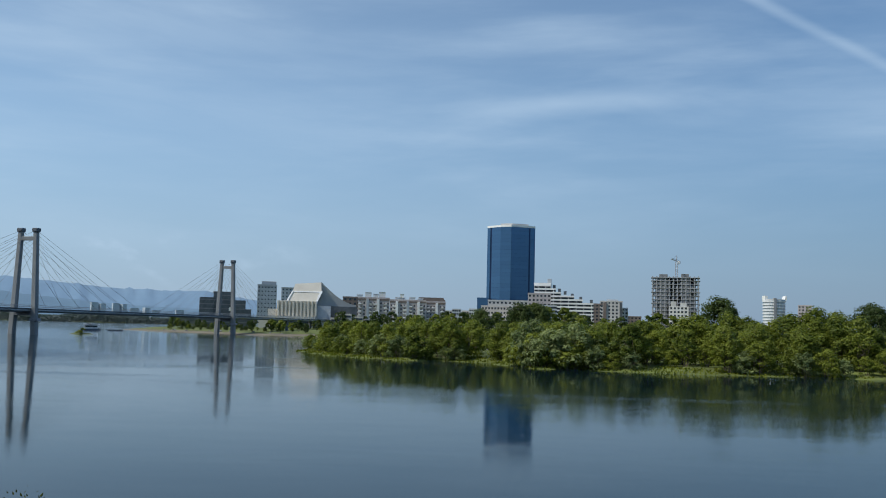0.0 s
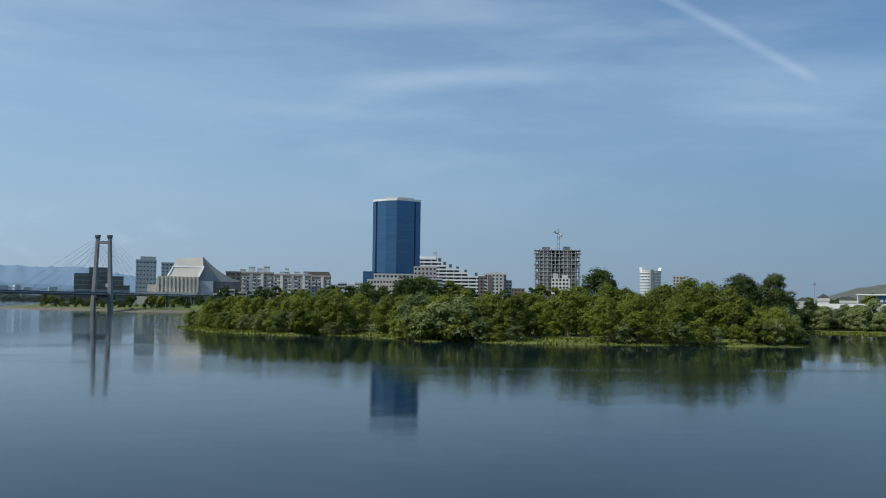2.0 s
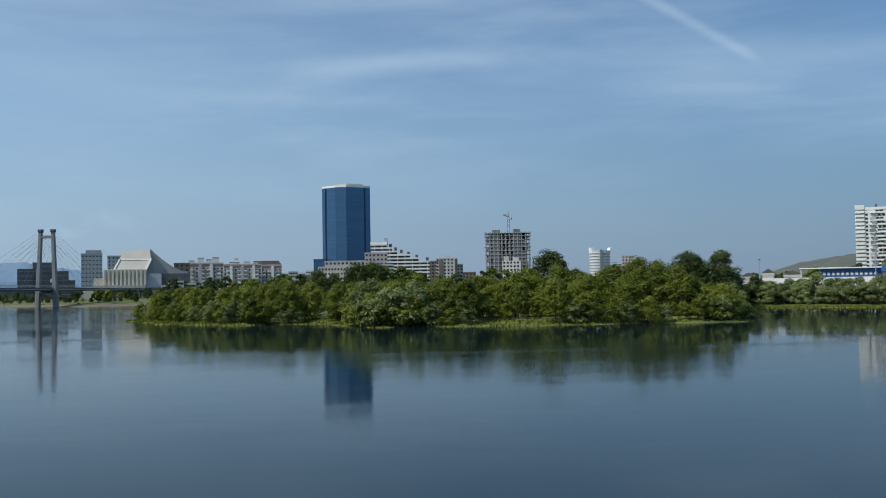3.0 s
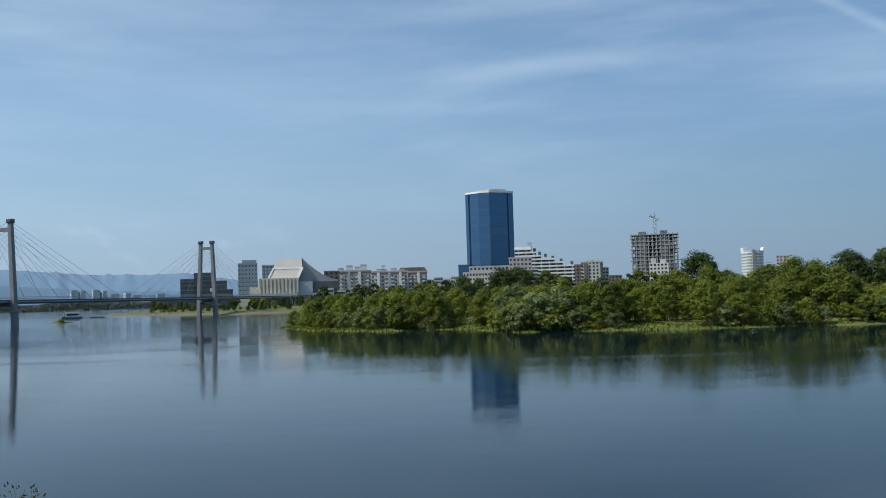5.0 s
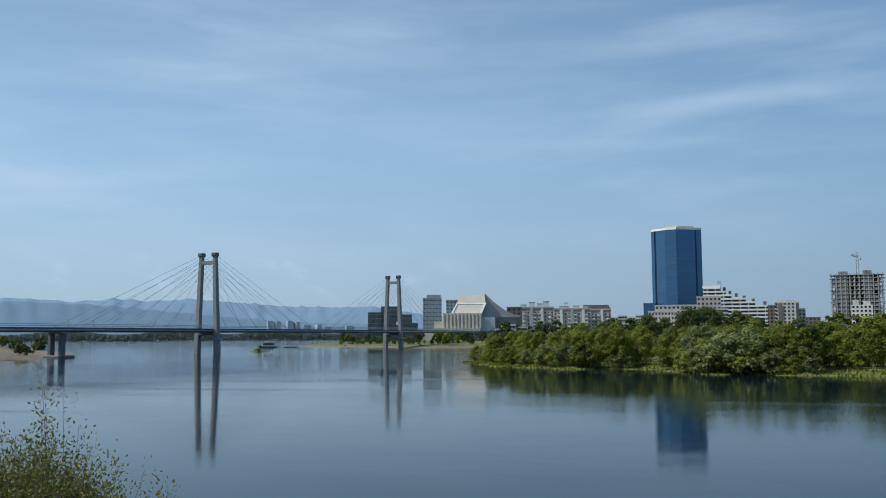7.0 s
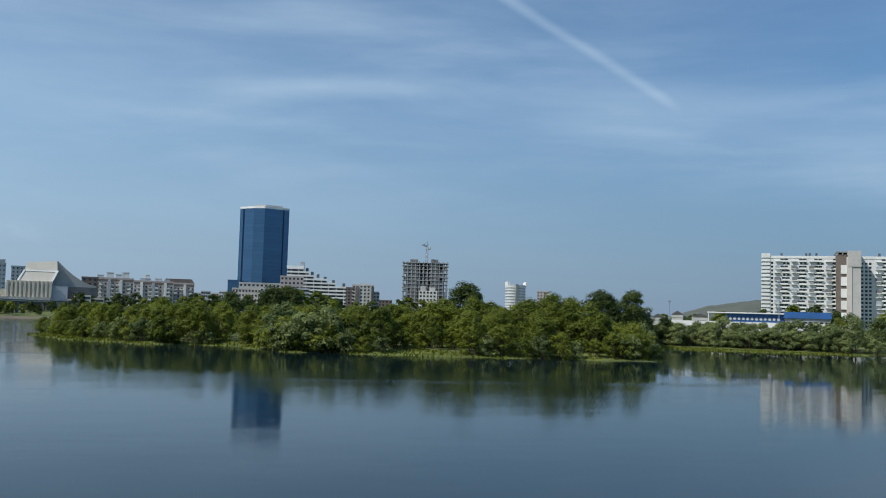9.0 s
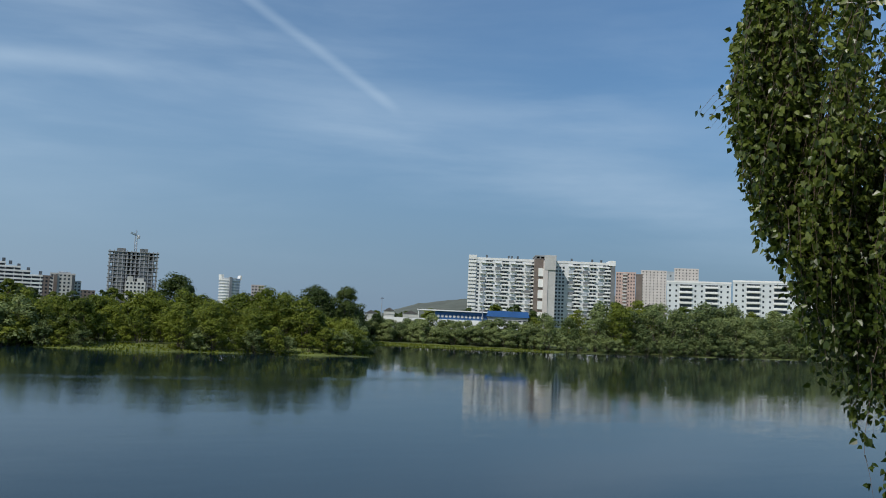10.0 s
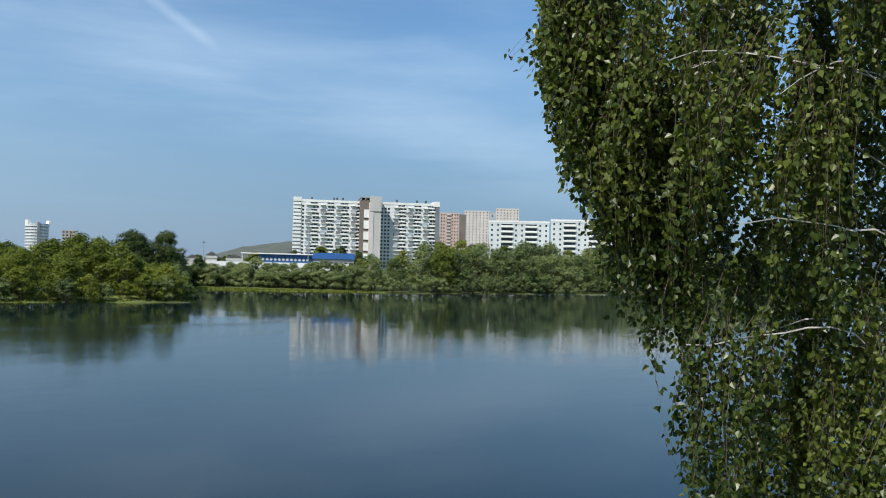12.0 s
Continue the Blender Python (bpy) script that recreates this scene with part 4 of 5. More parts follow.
def museum():
    m, w = facade((-111.7, 640.3), (-60, 647.6))
    root = thing("cultural_centre", m @ Matrix.Diagonal((1, 1, 0.925, 1)), "white cultural centre with a sail-shaped concrete roof", "building")
    part("base", boxed(0, 25.7, 2, 30, 3, 23.6, bevel=0.1), CREAM, root)
    for k in range(11):
        part("fin", boxed(0.3 + k * 2.5, 1.5 + k * 2.5, 0.6, 2.2, 12.6, 23.6, bevel=0.08), CREAM, root)
    part("plinth", boxed(-6, 25.7, -3, 2, 9.8, 12.4, bevel=0.05), CREAM, root, "white horizontal plinth band")
    part("plinth_glazing", boxed(-5.6, 25.5, -2.5, 2, 7.0, 9.8), WINDOW, root)
    part("low_wing", boxed(-12, 0, -1, 10, 3, 11.5), CREAM, root)
    part("side_wing", boxed(-6, -0.2, 3, 18, 3, 17.5), CREAM, root)
    def leaning(outline, y0, y1, lean):
        """A roof outline whose face leans back as it rises."""
        bm = slanted(bmesh.new(), outline, y0, y1)
        for v in bm.verts:
            v.co.y += (v.co.z - 23.6) * lean
        return bm
    part("middle_roof", leaning([(6.8, 23.6), (9.9, 30.2), (29.0, 30.2), (26.2, 23.6)], 3.2, 18, 0.5), CREAM, root, "sloped pale roof")
    part("ridge_roof", leaning([(10.0, 31.0), (11.6, 36.4), (29.0, 38.0), (29.4, 31.0)], 3.4, 14, 0.5), CREAM, root, "cream upper roof slope")
    part("rib", leaning([(9.8, 30.2), (10.2, 31.0), (29.3, 31.0), (29.0, 30.2)], 2.9, 5, 0.5), WHITE, root)
    part("rib", leaning([(25.6, 23.6), (27.0, 23.6), (30.2, 31.2), (28.6, 31.2)], 2.7, 4.4, 0.5), WHITE, root)
    part("rib", leaning([(6.0, 23.6), (7.2, 23.6), (10.6, 31.0), (9.6, 31.0)], 2.7, 4.4, 0.5), WHITE, root)
    curve = [(29.2 + 24.0 * f, 38.4 - 16.6 * (1 - (1 - f) ** 1.65)) for f in np.linspace(0, 1, 13)]
    # sail and hall walls are coloured grey to paint their shade
    part("sail_roof", slanted(bmesh.new(), [(26.4, 20.5)] + curve + [(53.4, 20.5)], 10.6, 13), GREY_SHADED, root, "concave sail-shaped roof wall, greyed for its shade")
    part("hall", boxed(26, 36, 3, 24, 3, 20.5), GREY, root, "hall wall in a grey that stands for its shade")
    part("hall", boxed(36, 54, 6, 24, 3, 20.4), DARK, root, "dark recessed hall glazing")
    for k, (x0, x1, z1) in enumerate(((36, 47, 12.0), (40, 50, 15.0), (47, 58, 13.2))):
        part("terrace", boxed(x0, x1, -3 + k, 6 + k, 3, z1, bevel=0.05), CREAM, root)
        part("terrace_glazing", boxed(x0 + 0.5, x1 - 0.5, -3.1 + k, -2.9 + k, z1 - 2.6, z1 - 1.1), WINDOW, root)
    block("brown_block", "dark brown brick block beside the sail roof", "building", (-73.6, 696.2), (-63, 697), 12, 3, 27, BROWN, rows=4, cols=3, storey=3.2, group="town blocks")


def west_blocks():
    # dark glazed hotel behind the second pylon
    m, w = facade((-173.4, 678.2), (-138.0, 686.4))
    root = thing("dark_glass_building", m, "dark glass and concrete block with stepped roofline", "building")
    for x0, x1, z1, y in ((0, 9.9, 23.9, 0), (9.5, 22.4, 28.2, 2), (22.2, 32.2, 22.2, 0), (31.9, 36.4, 15.9, 1)):
        part("wall", boxed(x0, x1, y, 22, 3, z1, bevel=0.1), DARK, root)
        for z in np.arange(6.0, z1 - 1.5, 3.2):
            part("band", boxed(x0 + 0.2, x1 - 0.2, y - 0.15, y + 0.1, z, z + 0.6), CONCRETE_DARK, root)
    part("sign_panel", boxed(20.5, 23.5, -0.5, -0.2, 14.5, 17.0, bevel=0.05), WHITE, root, "small white wall panel")
    r, w = block("grey_tower_block", "grey tower block with a curved corner", "building", (-153.4, 785), (-138, 788), 18, 3, 38.0, GREY, rows=9, cols=6, storey=3.3, size=(1.0, 0.9))
    part("upper_storey", boxed(3.2, w - 0.6, 1.5, 16, 38.0, 41.0, bevel=0.2), GREY, r)
    block("grey_tower_block", "narrow grey tower far behind the cultural centre", "building", (-151, 887), (-138, 889.4), 14, 3, 40.0, GREY, rows=5, cols=4, storey=3.2, size=(1.2, 1.2))
    g = "riverside apartment row"
    lab = "grey-white apartment block with tall roof gables"
    r, w = block("apartment_block", lab, "apartment building", (-68.7, 746.9), (-42.5, 748.8), 15, 3, 28.4, APARTMENT, rows=7, cols=10, storey=2.9, size=(1.1, 1.25), group=g, bays=((0.35, 2.0, GREY), (0.66, 2.0, WHITE)))
    fronts = [(r, w, 28.4)]
    for x0, x1, h in ((0.5, 5, 2.2), (7, 12, 4.2), (13.5, 17.5, 3.0), (18, 23, 4.6)):
        roof_house(r, x0, x1, 2, 9, 28.4, h, WHITE)
    r, w = block("apartment_block", lab, "apartment building", (-42.3, 748.8), (-14, 749.9), 15, 3, 27.2, APARTMENT, rows=7, cols=11, storey=2.9, size=(1.1, 1.25), group=g, bays=((0.2, 2.0, WHITE), (0.5, 2.0, GREY), (0.8, 2.0, WHITE)))
    fronts.append((r, w, 27.2))
    for x0, x1, h in ((4, 12, 2.0), (8, 11, 4.6), (15, 20, 2.2), (22, 26, 1.5)):
        roof_house(r, x0, x1, 2, 9, 27.2, h, WHITE)
    r, w = block("apartment_block", "beige brick apartment block with dark mansard roof", "apartment building", (-22, 768), (1.5, 768.6), 15, 3, 27.0, APARTMENT, rows=7, cols=9, storey=2.9, size=(1.1, 1.25), group=g, bays=((0.3, 2.0, WHITE), (0.7, 2.0, WHITE)))
    for house, wide, z1 in fronts + [(r, w, 27.0)]:
        part("attic", boxed(0, wide, -0.2, 0.4, z1 - 2.3, z1 - 0.95), BROWN, house, "reddish brown brick attic band")
        for c in (0.12, 0.42, 0.58, 0.88):
            for f in range(6):
                z = z1 - 7 * 2.9 + f * 2.9 + 0.2
                part("balcony", boxed(c * wide - 1.3, c * wide + 1.3, -1.0, -0.02, z, z + 1.05, bevel=0.04), (WHITE, WHITE_DIRTY)[(f + int(c * 10)) % 2], house, "white balcony front")
    part("mansard", slanted(bmesh.new(), [(0, 27.0), (w, 27.0), (w - 2, 30.2), (2, 30.2)], 1, 13), BROWN, r, "dark brown mansard roof")
    for i, (x, wd, z1, mt) in enumerate(((-1, 9, 22.5, WHITE_DIRTY), (8, 8, 24.0, GREY), (17, 9, 22.6, BEIGE_HAZED), (24, 8, 24.6, PANEL_BLUE))):
        block("low_block", "distant low town block in pale render", "building", (x, 900 - i), (x + wd, 899.5 - i), 10, 3, z1, mt, rows=2, cols=4, storey=3.0, group="distant town blocks")
    # white towers far up the river, haze mixed into their facade colour
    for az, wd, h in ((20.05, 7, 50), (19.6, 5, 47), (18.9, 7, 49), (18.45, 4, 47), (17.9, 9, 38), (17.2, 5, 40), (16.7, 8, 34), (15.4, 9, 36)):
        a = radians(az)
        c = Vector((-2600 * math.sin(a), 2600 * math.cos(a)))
        block("distant_tower", "white apartment tower far up the river, tinted with painted haze", "apartment building", (c.x - wd, c.y - 4), (c.x + wd, c.y + 4), 18, 3, h, HAZED_FACADE, group="distant towers")


def slab_block():
    """The long panel block: two wings, a stair end and a projecting brown core."""
    m, w = facade((404.4, 619.2), (499.7, 558.0))
    root = thing("panel_apartment_slab", m, "long white panel apartment slab with a dark central stair core", "apartment building")
    top, storey, z0 = 56.4, 2.8, 6.0
    part("wall", boxed(6.0, 50.5, 0, 16, z0, top), PANEL_WHITE, root)
    part("wall", boxed(66.0, w - 3.0, 0.8, 16.8, z0, top), PANEL_WHITE, root)
    part("parapet", boxed(5.8, 50.6, -0.3, 16.2, top, top + 1.9, bevel=0.06), WHITE, root)
    part("parapet", boxed(65.9, w - 2.9, 0.5, 17.0, top, top + 1.9, bevel=0.06), WHITE, root)
    part("end_wall", boxed(0.6, 5.9, 0.4, 15.5, z0, top + 2), GREY, root)
    for f in range(18):
        z = z0 + 0.6 + f * storey
        part("loggia_band", boxed(0, 6.0, -0.9, 16, z, z + 1.75, bevel=0.05), WHITE, root, "bright white loggia parapet")
    part("end_cap", boxed(0, 6.2, -0.7, 16, top + 0.4, top + 3.6, bevel=0.08), WHITE, root)
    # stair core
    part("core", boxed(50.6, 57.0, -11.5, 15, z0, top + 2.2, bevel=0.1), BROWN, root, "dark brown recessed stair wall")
    part("core", boxed(56.9, 60.5, -14.0, 15, z0, top + 0.5, bevel=0.1), BEIGE_HAZED, root, "tan stair core wall")
    part("core", boxed(60.4, 66.2, -13.5, 15, z0, top + 4.6, bevel=0.1), CONCRETE_PALE, root, "pale concrete stair core")
    part("core_band", boxed(57.6, 66.4, -14.3, 0, top - 6.5, top + 4.8, bevel=0.1), CONCRETE_PALE, root)
    part("core_cap", boxed(50.4, 58.0, -12.1, 15.2, top + 3.6, top + 4.6, bevel=0.08), CONCRETE, root)
    for x in (50.8, 54.0, 57.2):
        part("cap_post", boxed(x, x + 0.8, -11.9, 15, top + 2.0, top + 3.6), CONCRETE, root)
    for k in range(6):
        z = top - 14.0 - k * 8.4 + 2.6
        part("core_panel", boxed(53.2, 57.0, -12.5, -11.4, z, z + 6.2, bevel=0.06), WHITE, root, "white panel on the stair wall")
    part("end_strip", boxed(w - 3.1, w, -1.2, 16, z0, top + 2.6, bevel=0.08), CONCRETE_DARK, root)
    part("end_strip", boxed(w - 4.6, w + 0.1, -1.5, 16.1, top - 0.6, top + 3.4, bevel=0.08), WHITE, root)
    patterns = {}

    def put(name, bm_maker, mat, place, label=""):
        if name not in patterns:
            patterns[name] = part(name.split("/")[0], bm_maker(), mat, root, label)
            patterns[name].matrix_basis = place
        else:
            like(patterns[name], root, place, name.split("/")[0])
    win = lambda: box(boxed(-0.8, 0.8, -0.06, 0.1, 0, 1.5), -0.06, 0.06, -0.1, 0, 0, 1.5)
    tray = lambda: box(box(boxed(-2.6, 2.6, -1.5, 0, -0.12, 0.06), -2.6, 2.6, -1.55, -1.42, 0.0, 1.15), -0.06, 0.06, -1.5, 0, 0, 2.6)
    hood = lambda: boxed(-2.1, 2.1, -1.9, 0, 0, 0.35, bevel=0.05)
    # bays get dark colours to paint the shade of the recesses
    bay = lambda: boxed(-1.9, 1.9, -1.4, 0, 0, 2.5, bevel=0.08)
    # a flat dark sheet in place of the shade inside a balcony
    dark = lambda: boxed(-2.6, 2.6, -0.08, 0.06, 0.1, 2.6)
    rng = random.Random(4)
    for lo, n, y in ((9.6, 4, 0.0), (77.5, 3, 0.8)):
        for g in range(6):
            zg = top - 8.0 - g * 8.4
            for c in range(n):
                x = lo + c * 11.6
                bx = x + 2.0 if (g + c) % 2 == 0 else x + 1.4
                put("bay/a" if (g + c) % 3 else "bay/b", bay, (CONCRETE_DARK, GREY)[(g + c) % 3 == 0], Matrix.Translation((bx, y, zg + 0.4)), "glazed balcony bay, coloured dark like a shaded recess")
                put("hood", hood, WHITE, Matrix.Translation((bx, y, zg + 5.7)), "white balcony hood")
                put("hood", hood, WHITE, Matrix.Translation((bx, y, zg + 0.1)))
                for k, up in enumerate((0.2, 3.0, 5.6)):
                    if k == 1 and rng.random() < 0.4:
                        put("window", win, WINDOW, Matrix.Translation((x + 6.2, y - 0.02, zg + up + 0.7)))
                        put("window", win, WINDOW, Matrix.Translation((x + 9.0, y - 0.02, zg + up + 0.7)))
                        continue
                    xs = x + 6.6 + (0.7 if (k + g + c) % 2 else -0.5)
                    put("balcony", tray, WHITE, Matrix.Translation((xs, y, zg + up)), "white balcony tray with parapet")
                    put("balcony_opening", dark, WINDOW, Matrix.Translation((xs, y, zg + up)), "dark glass sheet standing for the shade in a balcony opening")
    for f in range(17):
        for x in (7.4, 49.2, 68.3, 71.0, 73.6):
            put("window", win, WINDOW, Matrix.Translation((x, (0.0 if x < 60 else 0.8) - 0.02, z0 + 1.6 + f * storey)))
    for x in (14, 31, 33.4, 38, 80, 96, 103):
        part("roof_vent", boxed(x - 0.7, x + 0.7, 3, 5.4, top + 1.5, top + 4.2, bevel=0.06), DARK, root)
    # lower nine-storey slabs to the side
    for i, (a, b, z1) in enumerate((((371.4, 373.2), (393.7, 348.9), 33.4), ((390.3, 344.6), (411.8, 318.8), 34.3), ((412.4, 318.2), (435.2, 290.2), 33.6))):
        r, w2 = block("panel_apartment_block", "white nine-storey panel block with balcony rows", "apartment building", a, b, 13, 5, z1, PANEL_BLUE, rows=8, cols=10, storey=2.8, size=(0.95, 1.1), group="nine-storey blocks",
                      skip=lambda rr, cc: cc in (2, 3, 6, 7))
        part("parapet", boxed(-0.2, w2 + 0.2, -0.25, 13.2, z1, z1 + 0.9, bevel=0.05), WHITE, r)
        for r0 in range(8):
            z = z1 - 8 * 2.8 + r0 * 2.8
            for c0 in (0.2, 0.6):
                part("balcony_parapet", boxed(c0 * w2, (c0 + 0.2) * w2, -1.2, -1.05, z + 0.1, z + 1.1, bevel=0.03), WHITE, r)
                # dark sheet painted in for the shaded balcony depth
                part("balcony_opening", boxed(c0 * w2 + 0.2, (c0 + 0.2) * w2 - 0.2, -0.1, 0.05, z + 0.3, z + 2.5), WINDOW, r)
                part("balcony_slab", boxed(c0 * w2, (c0 + 0.2) * w2, -1.2, 0, z, z + 0.12), WHITE_DIRTY, r)
    # the red and beige walls carry haze in their colour
    r, w2 = block("red_brick_block", "red brick apartment block with pale balconies", "apartment building", (554.3, 617.5), (566.3, 606.3), 16, 5, 56.3, RED_HAZED, rows=15, cols=7, storey=2.9, size=(1.0, 1.2))
    for k in range(15):
        part("balcony", boxed(5.6, 9.2, -1.2, -0.05, 13.6 + k * 2.9, 14.6 + k * 2.9), WHITE_DIRTY, r)
    block("dark_brick_block", "dark brick stair block of the red building", "apartment building", (566.6, 606.0), (570.6, 602.3), 16, 5, 55.0, BROWN)
    block("beige_tower_block", "tall beige panel tower with pink base", "apartment building", (652.3, 690.6), (669.7, 673.6), 16, 5, 66.2, BEIGE_HAZED, rows=19, cols=7, storey=2.8, size=(0.95, 1.1))
    block("beige_tower_block", "dark stair strip between beige towers", "apartment building", (670.0, 673.3), (674.4, 668.9), 15, 5, 65.6, GREY, rows=8, cols=1, storey=5.6)
    block("beige_tower_block", "taller beige panel tower behind", "apartment building", (674.7, 668.6), (690.7, 652.4), 16, 5, 69.0, BEIGE_HAZED, rows=20, cols=7, storey=2.8, size=(0.95, 1.1))
    block("low_wall_house", "low white house before the towers", "building", (352, 392), (368, 380), 8, 4, 18.5, WHITE_DIRTY, rows=1, cols=7, storey=2.8)


def river_station():
    """Low blue-roofed buildings, a white wall and masts on the far bank."""
    m, w = facade((128.5, 240), (166, 213.5))
    wall = thing("boundary_wall", m, "long low white boundary wall on the bank", "wall")
    for k in range(15):
        part("panel", boxed(k * w / 15 + 0.05, (k + 1) * w / 15 - 0.05, 0, 0.2, 0.8, 7.2, bevel=0.03), WHITE, wall)
    r, w = block("blue_kiosk", "blue-fronted low building with round windows", "building", (150.5, 247.8), (163.8, 239.4), 7, 2, 9.4, BLUE_ROOF)
    for k in range(12):
        bm = bmesh.new()
        bmesh.ops.create_cone(bm, cap_ends=True, segments=12, radius1=0.42, radius2=0.42, depth=0.15, matrix=Matrix.Translation((1.0 + k * 1.2, -0.1, 8.2)) @ Matrix.Rotation(radians(90), 4, "X"))
        part("round_window", bm, WHITE, r, "round white-framed window")
    part("canopy", boxed(-5.5, w + 0.3, -1.2, 7.5, 9.65, 10.0, bevel=0.05), WHITE, r, "flat white canopy roof")
    part("canopy_post", boxed(-5.2, -5.0, -1.0, -0.8, 2, 9.65), WHITE, r)
    r, w = block("blue_roofed_hall", "low hall with a bright blue sheet roof", "building", (158.5, 231), (167.8, 224.5), 8, 2, 8.6, WHITE_DIRTY, rows=1, cols=8, storey=2.6, size=(0.9, 1.1))
    part("sheet_roof", slanted(bmesh.new(), [(-0.6, 8.6), (w + 0.6, 8.6), (w + 0.2, 10.3), (-0.2, 10.3)], -0.7, 8.6), BLUE_ROOF, r, "bright blue sloping sheet roof")
    for (x, y), h, lab in (((159.8, 236.0), 19.0, "slender white light mast by the blue hall"), ((141.1, 264.8), 13.3, "grey lattice pole above the trees")):
        mast = thing("light_mast", pose(x, y, 0), lab, "mast")
        part("pole", rod(bmesh.new(), (0, 0, 1), (0, 0, h), 0.16, 0.09, 8), STEEL_LIGHT, mast)
        part("lamp_head", boxed(-0.5, 0.5, -0.12, 0.12, h - 0.5, h - 0.15, bevel=0.03), STEEL_LIGHT, mast)
    for i, (x, y, w, z1) in enumerate(((134, 262, 3.0, 8.0), (139, 259, 2.6, 9.0), (144, 256, 4.0, 8.4))):
        r, ww = block("shed", "small pale shed among the trees", "shed", (x, y), (x + w, y - w * 0.6), 3, 2, z1, WHITE_DIRTY)
        part("gable_roof", slanted(bmesh.new(), [(-0.3, z1), (ww + 0.3, z1), (ww / 2, z1 + 1.1)], -0.3, 3.3), ROOFING, r)


def waterside():
    pon = thing("pontoon_boat", pose(-193.5, 527, 0, 0, 0, 20), "white and blue pontoon boat moored at the sand spit", "boat")
    part("hull", slanted(bmesh.new(), [(-5, 0.9), (-4.4, -0.4), (4.6, -0.4), (5.2, 0.9)], -1.6, 1.6), STEEL, pon)
    part("cabin", boxed(-3.6, 3.4, -1.2, 1.2, 0.9, 3.2, bevel=0.1), WHITE, pon)
    part("roof", boxed(-4.2, 4.2, -1.6, 1.6, 3.3, 3.6, bevel=0.05), WHITE, pon)
    part("window_band", boxed(-3.2, 3.0, -1.26, -1.1, 1.8, 2.7), WINDOW, pon)
    raft = thing("mooring_raft", pose(-182, 532, 0, 0, 0, 15), "low dark raft beside the pontoon", "raft")
    part("deck", boxed(-4, 4, -1, 1, -0.2, 0.6, bevel=0.05), STEEL, raft)
    part("rail", boxed(-4, 4, -1, -0.9, 1.2, 1.35), STEEL_LIGHT, raft)
    for x in (-3.8, 0, 3.8):
        part("post", boxed(x - 0.06, x + 0.06, -1, -0.9, 0.6, 1.2), STEEL_LIGHT, raft)
    rng = random.Random(9)
    for i in range(9):
        x = -170 + i * 11 + rng.uniform(-3, 3)
        y = 585 - i * 11
        s = rng.uniform(0.6, 1.3)
        bm = bmesh.new()
        bmesh.ops.create_icosphere(bm, subdivisions=2, radius=s)
        for v in bm.verts:
            v.co *= 1 + 0.35 * noise.noise(v.co * 1.3 + Vector((i * 7, 0, 0)))
            v.co.z *= 0.55
        ob = mesh_object("boulder", bm, CONCRETE_DARK)
        ob.matrix_world = Matrix.Translation((x, y, max(float(ground_height(x, y)), 0.0) + s * 0.2))
        tagged(ob, "dark rounded boulder on the sandy shore", "rock", "boulders")
    sh = make_tree("islet_shrub", "small shrub on a tiny grassy islet", "shrub", "", 90, 2.2, 2.4, 0.05, 9, 500, 0.25, LEAF_WILLOW, 3, 0.3, pose(-146, 388, 0.4))
    sh2 = make_tree("islet_shrub", "low tuft on a tiny grassy islet", "shrub", "", 91, 1.1, 4.0, 0.02, 9, 500, 0.25, LEAF_WILLOW, 3, 0.3, pose(-147.5, 388, 0.3))


def power_masts():
    for az, d, h in ((31.2, 2050, 42), (29.9, 2100, 46), (27.9, 2100, 40), (26.6, 2080, 44), (25.2, 2060, 38)):
        x, y = -d * math.sin(radians(az)), d * math.cos(radians(az))
        mast = thing("power_mast", pose(x, y, 0, 0, 0, az), "slender steel lattice power mast before the hills", "mast", "power masts")
        bm = bmesh.new()
        for a, b in ((-1, -1), (1, -1), (1, 1), (-1, 1)):
            rod(bm, (a * 2.2, b * 2.2, -3), (a * 0.3, b * 0.3, h), 0.3, 0.2, 4)
        for k in range(8):
            f = k / 8
            w = 2.2 - 1.9 * f
            rod(bm, (-w, -w, h * f), (w, -w, h * (f + 0.12)), 0.15, 0.15, 4)
        part("tower", bm, STEEL_LIGHT, mast)
        for z in (0.72, 0.85, 0.97):
            part("crossarm", rod(bmesh.new(), (-5, 0, h * z), (5, 0, h * z), 0.25, 0.25, 4), STEEL_LIGHT, mast)


make_bridge()
power_masts()
blue_tower()
zigzag_building()
construction_site()
round_white_tower()
museum()
west_blocks()
slab_block()
river_station()
waterside()


# ---- near plants ----
def leaf_quads(points, dirs, sizes, rng, droop=0.6, w=0.42):
    """Small pointed leaves, folded along the middle, hanging from their stalks."""
    n = len(points)
    down = np.array([0, 0, -1.0]) * droop + dirs * (1 - droop) + 0.35 * rng.normal(size=(n, 3))
    down /= np.linalg.norm(down, axis=1)[:, None]
    side = np.cross(down, rng.normal(size=(n, 3)))
    side /= np.linalg.norm(side, axis=1)[:, None]
    nrm = np.cross(down, side)
    s = sizes[:, None]
    p = points + down * s * 0.35
    v = np.stack([p, p + down * s * 0.28 + side * s * w + nrm * s * 0.10, p + down * s * 0.62 + side * s * w * 0.72 + nrm * s * 0.06, p + down * s * 1.05,
                  p + down * s * 0.62 - side * s * w * 0.72 + nrm * s * 0.06, p + down * s * 0.28 - side * s * w + nrm * s * 0.10], 1)
    faces = []
    for i in range(n):
        k = i * 6
        faces += [(k, k + 1, k + 2, k + 3), (k, k + 3, k + 4, k + 5)]
    return v.reshape(-1, 3).tolist(), faces


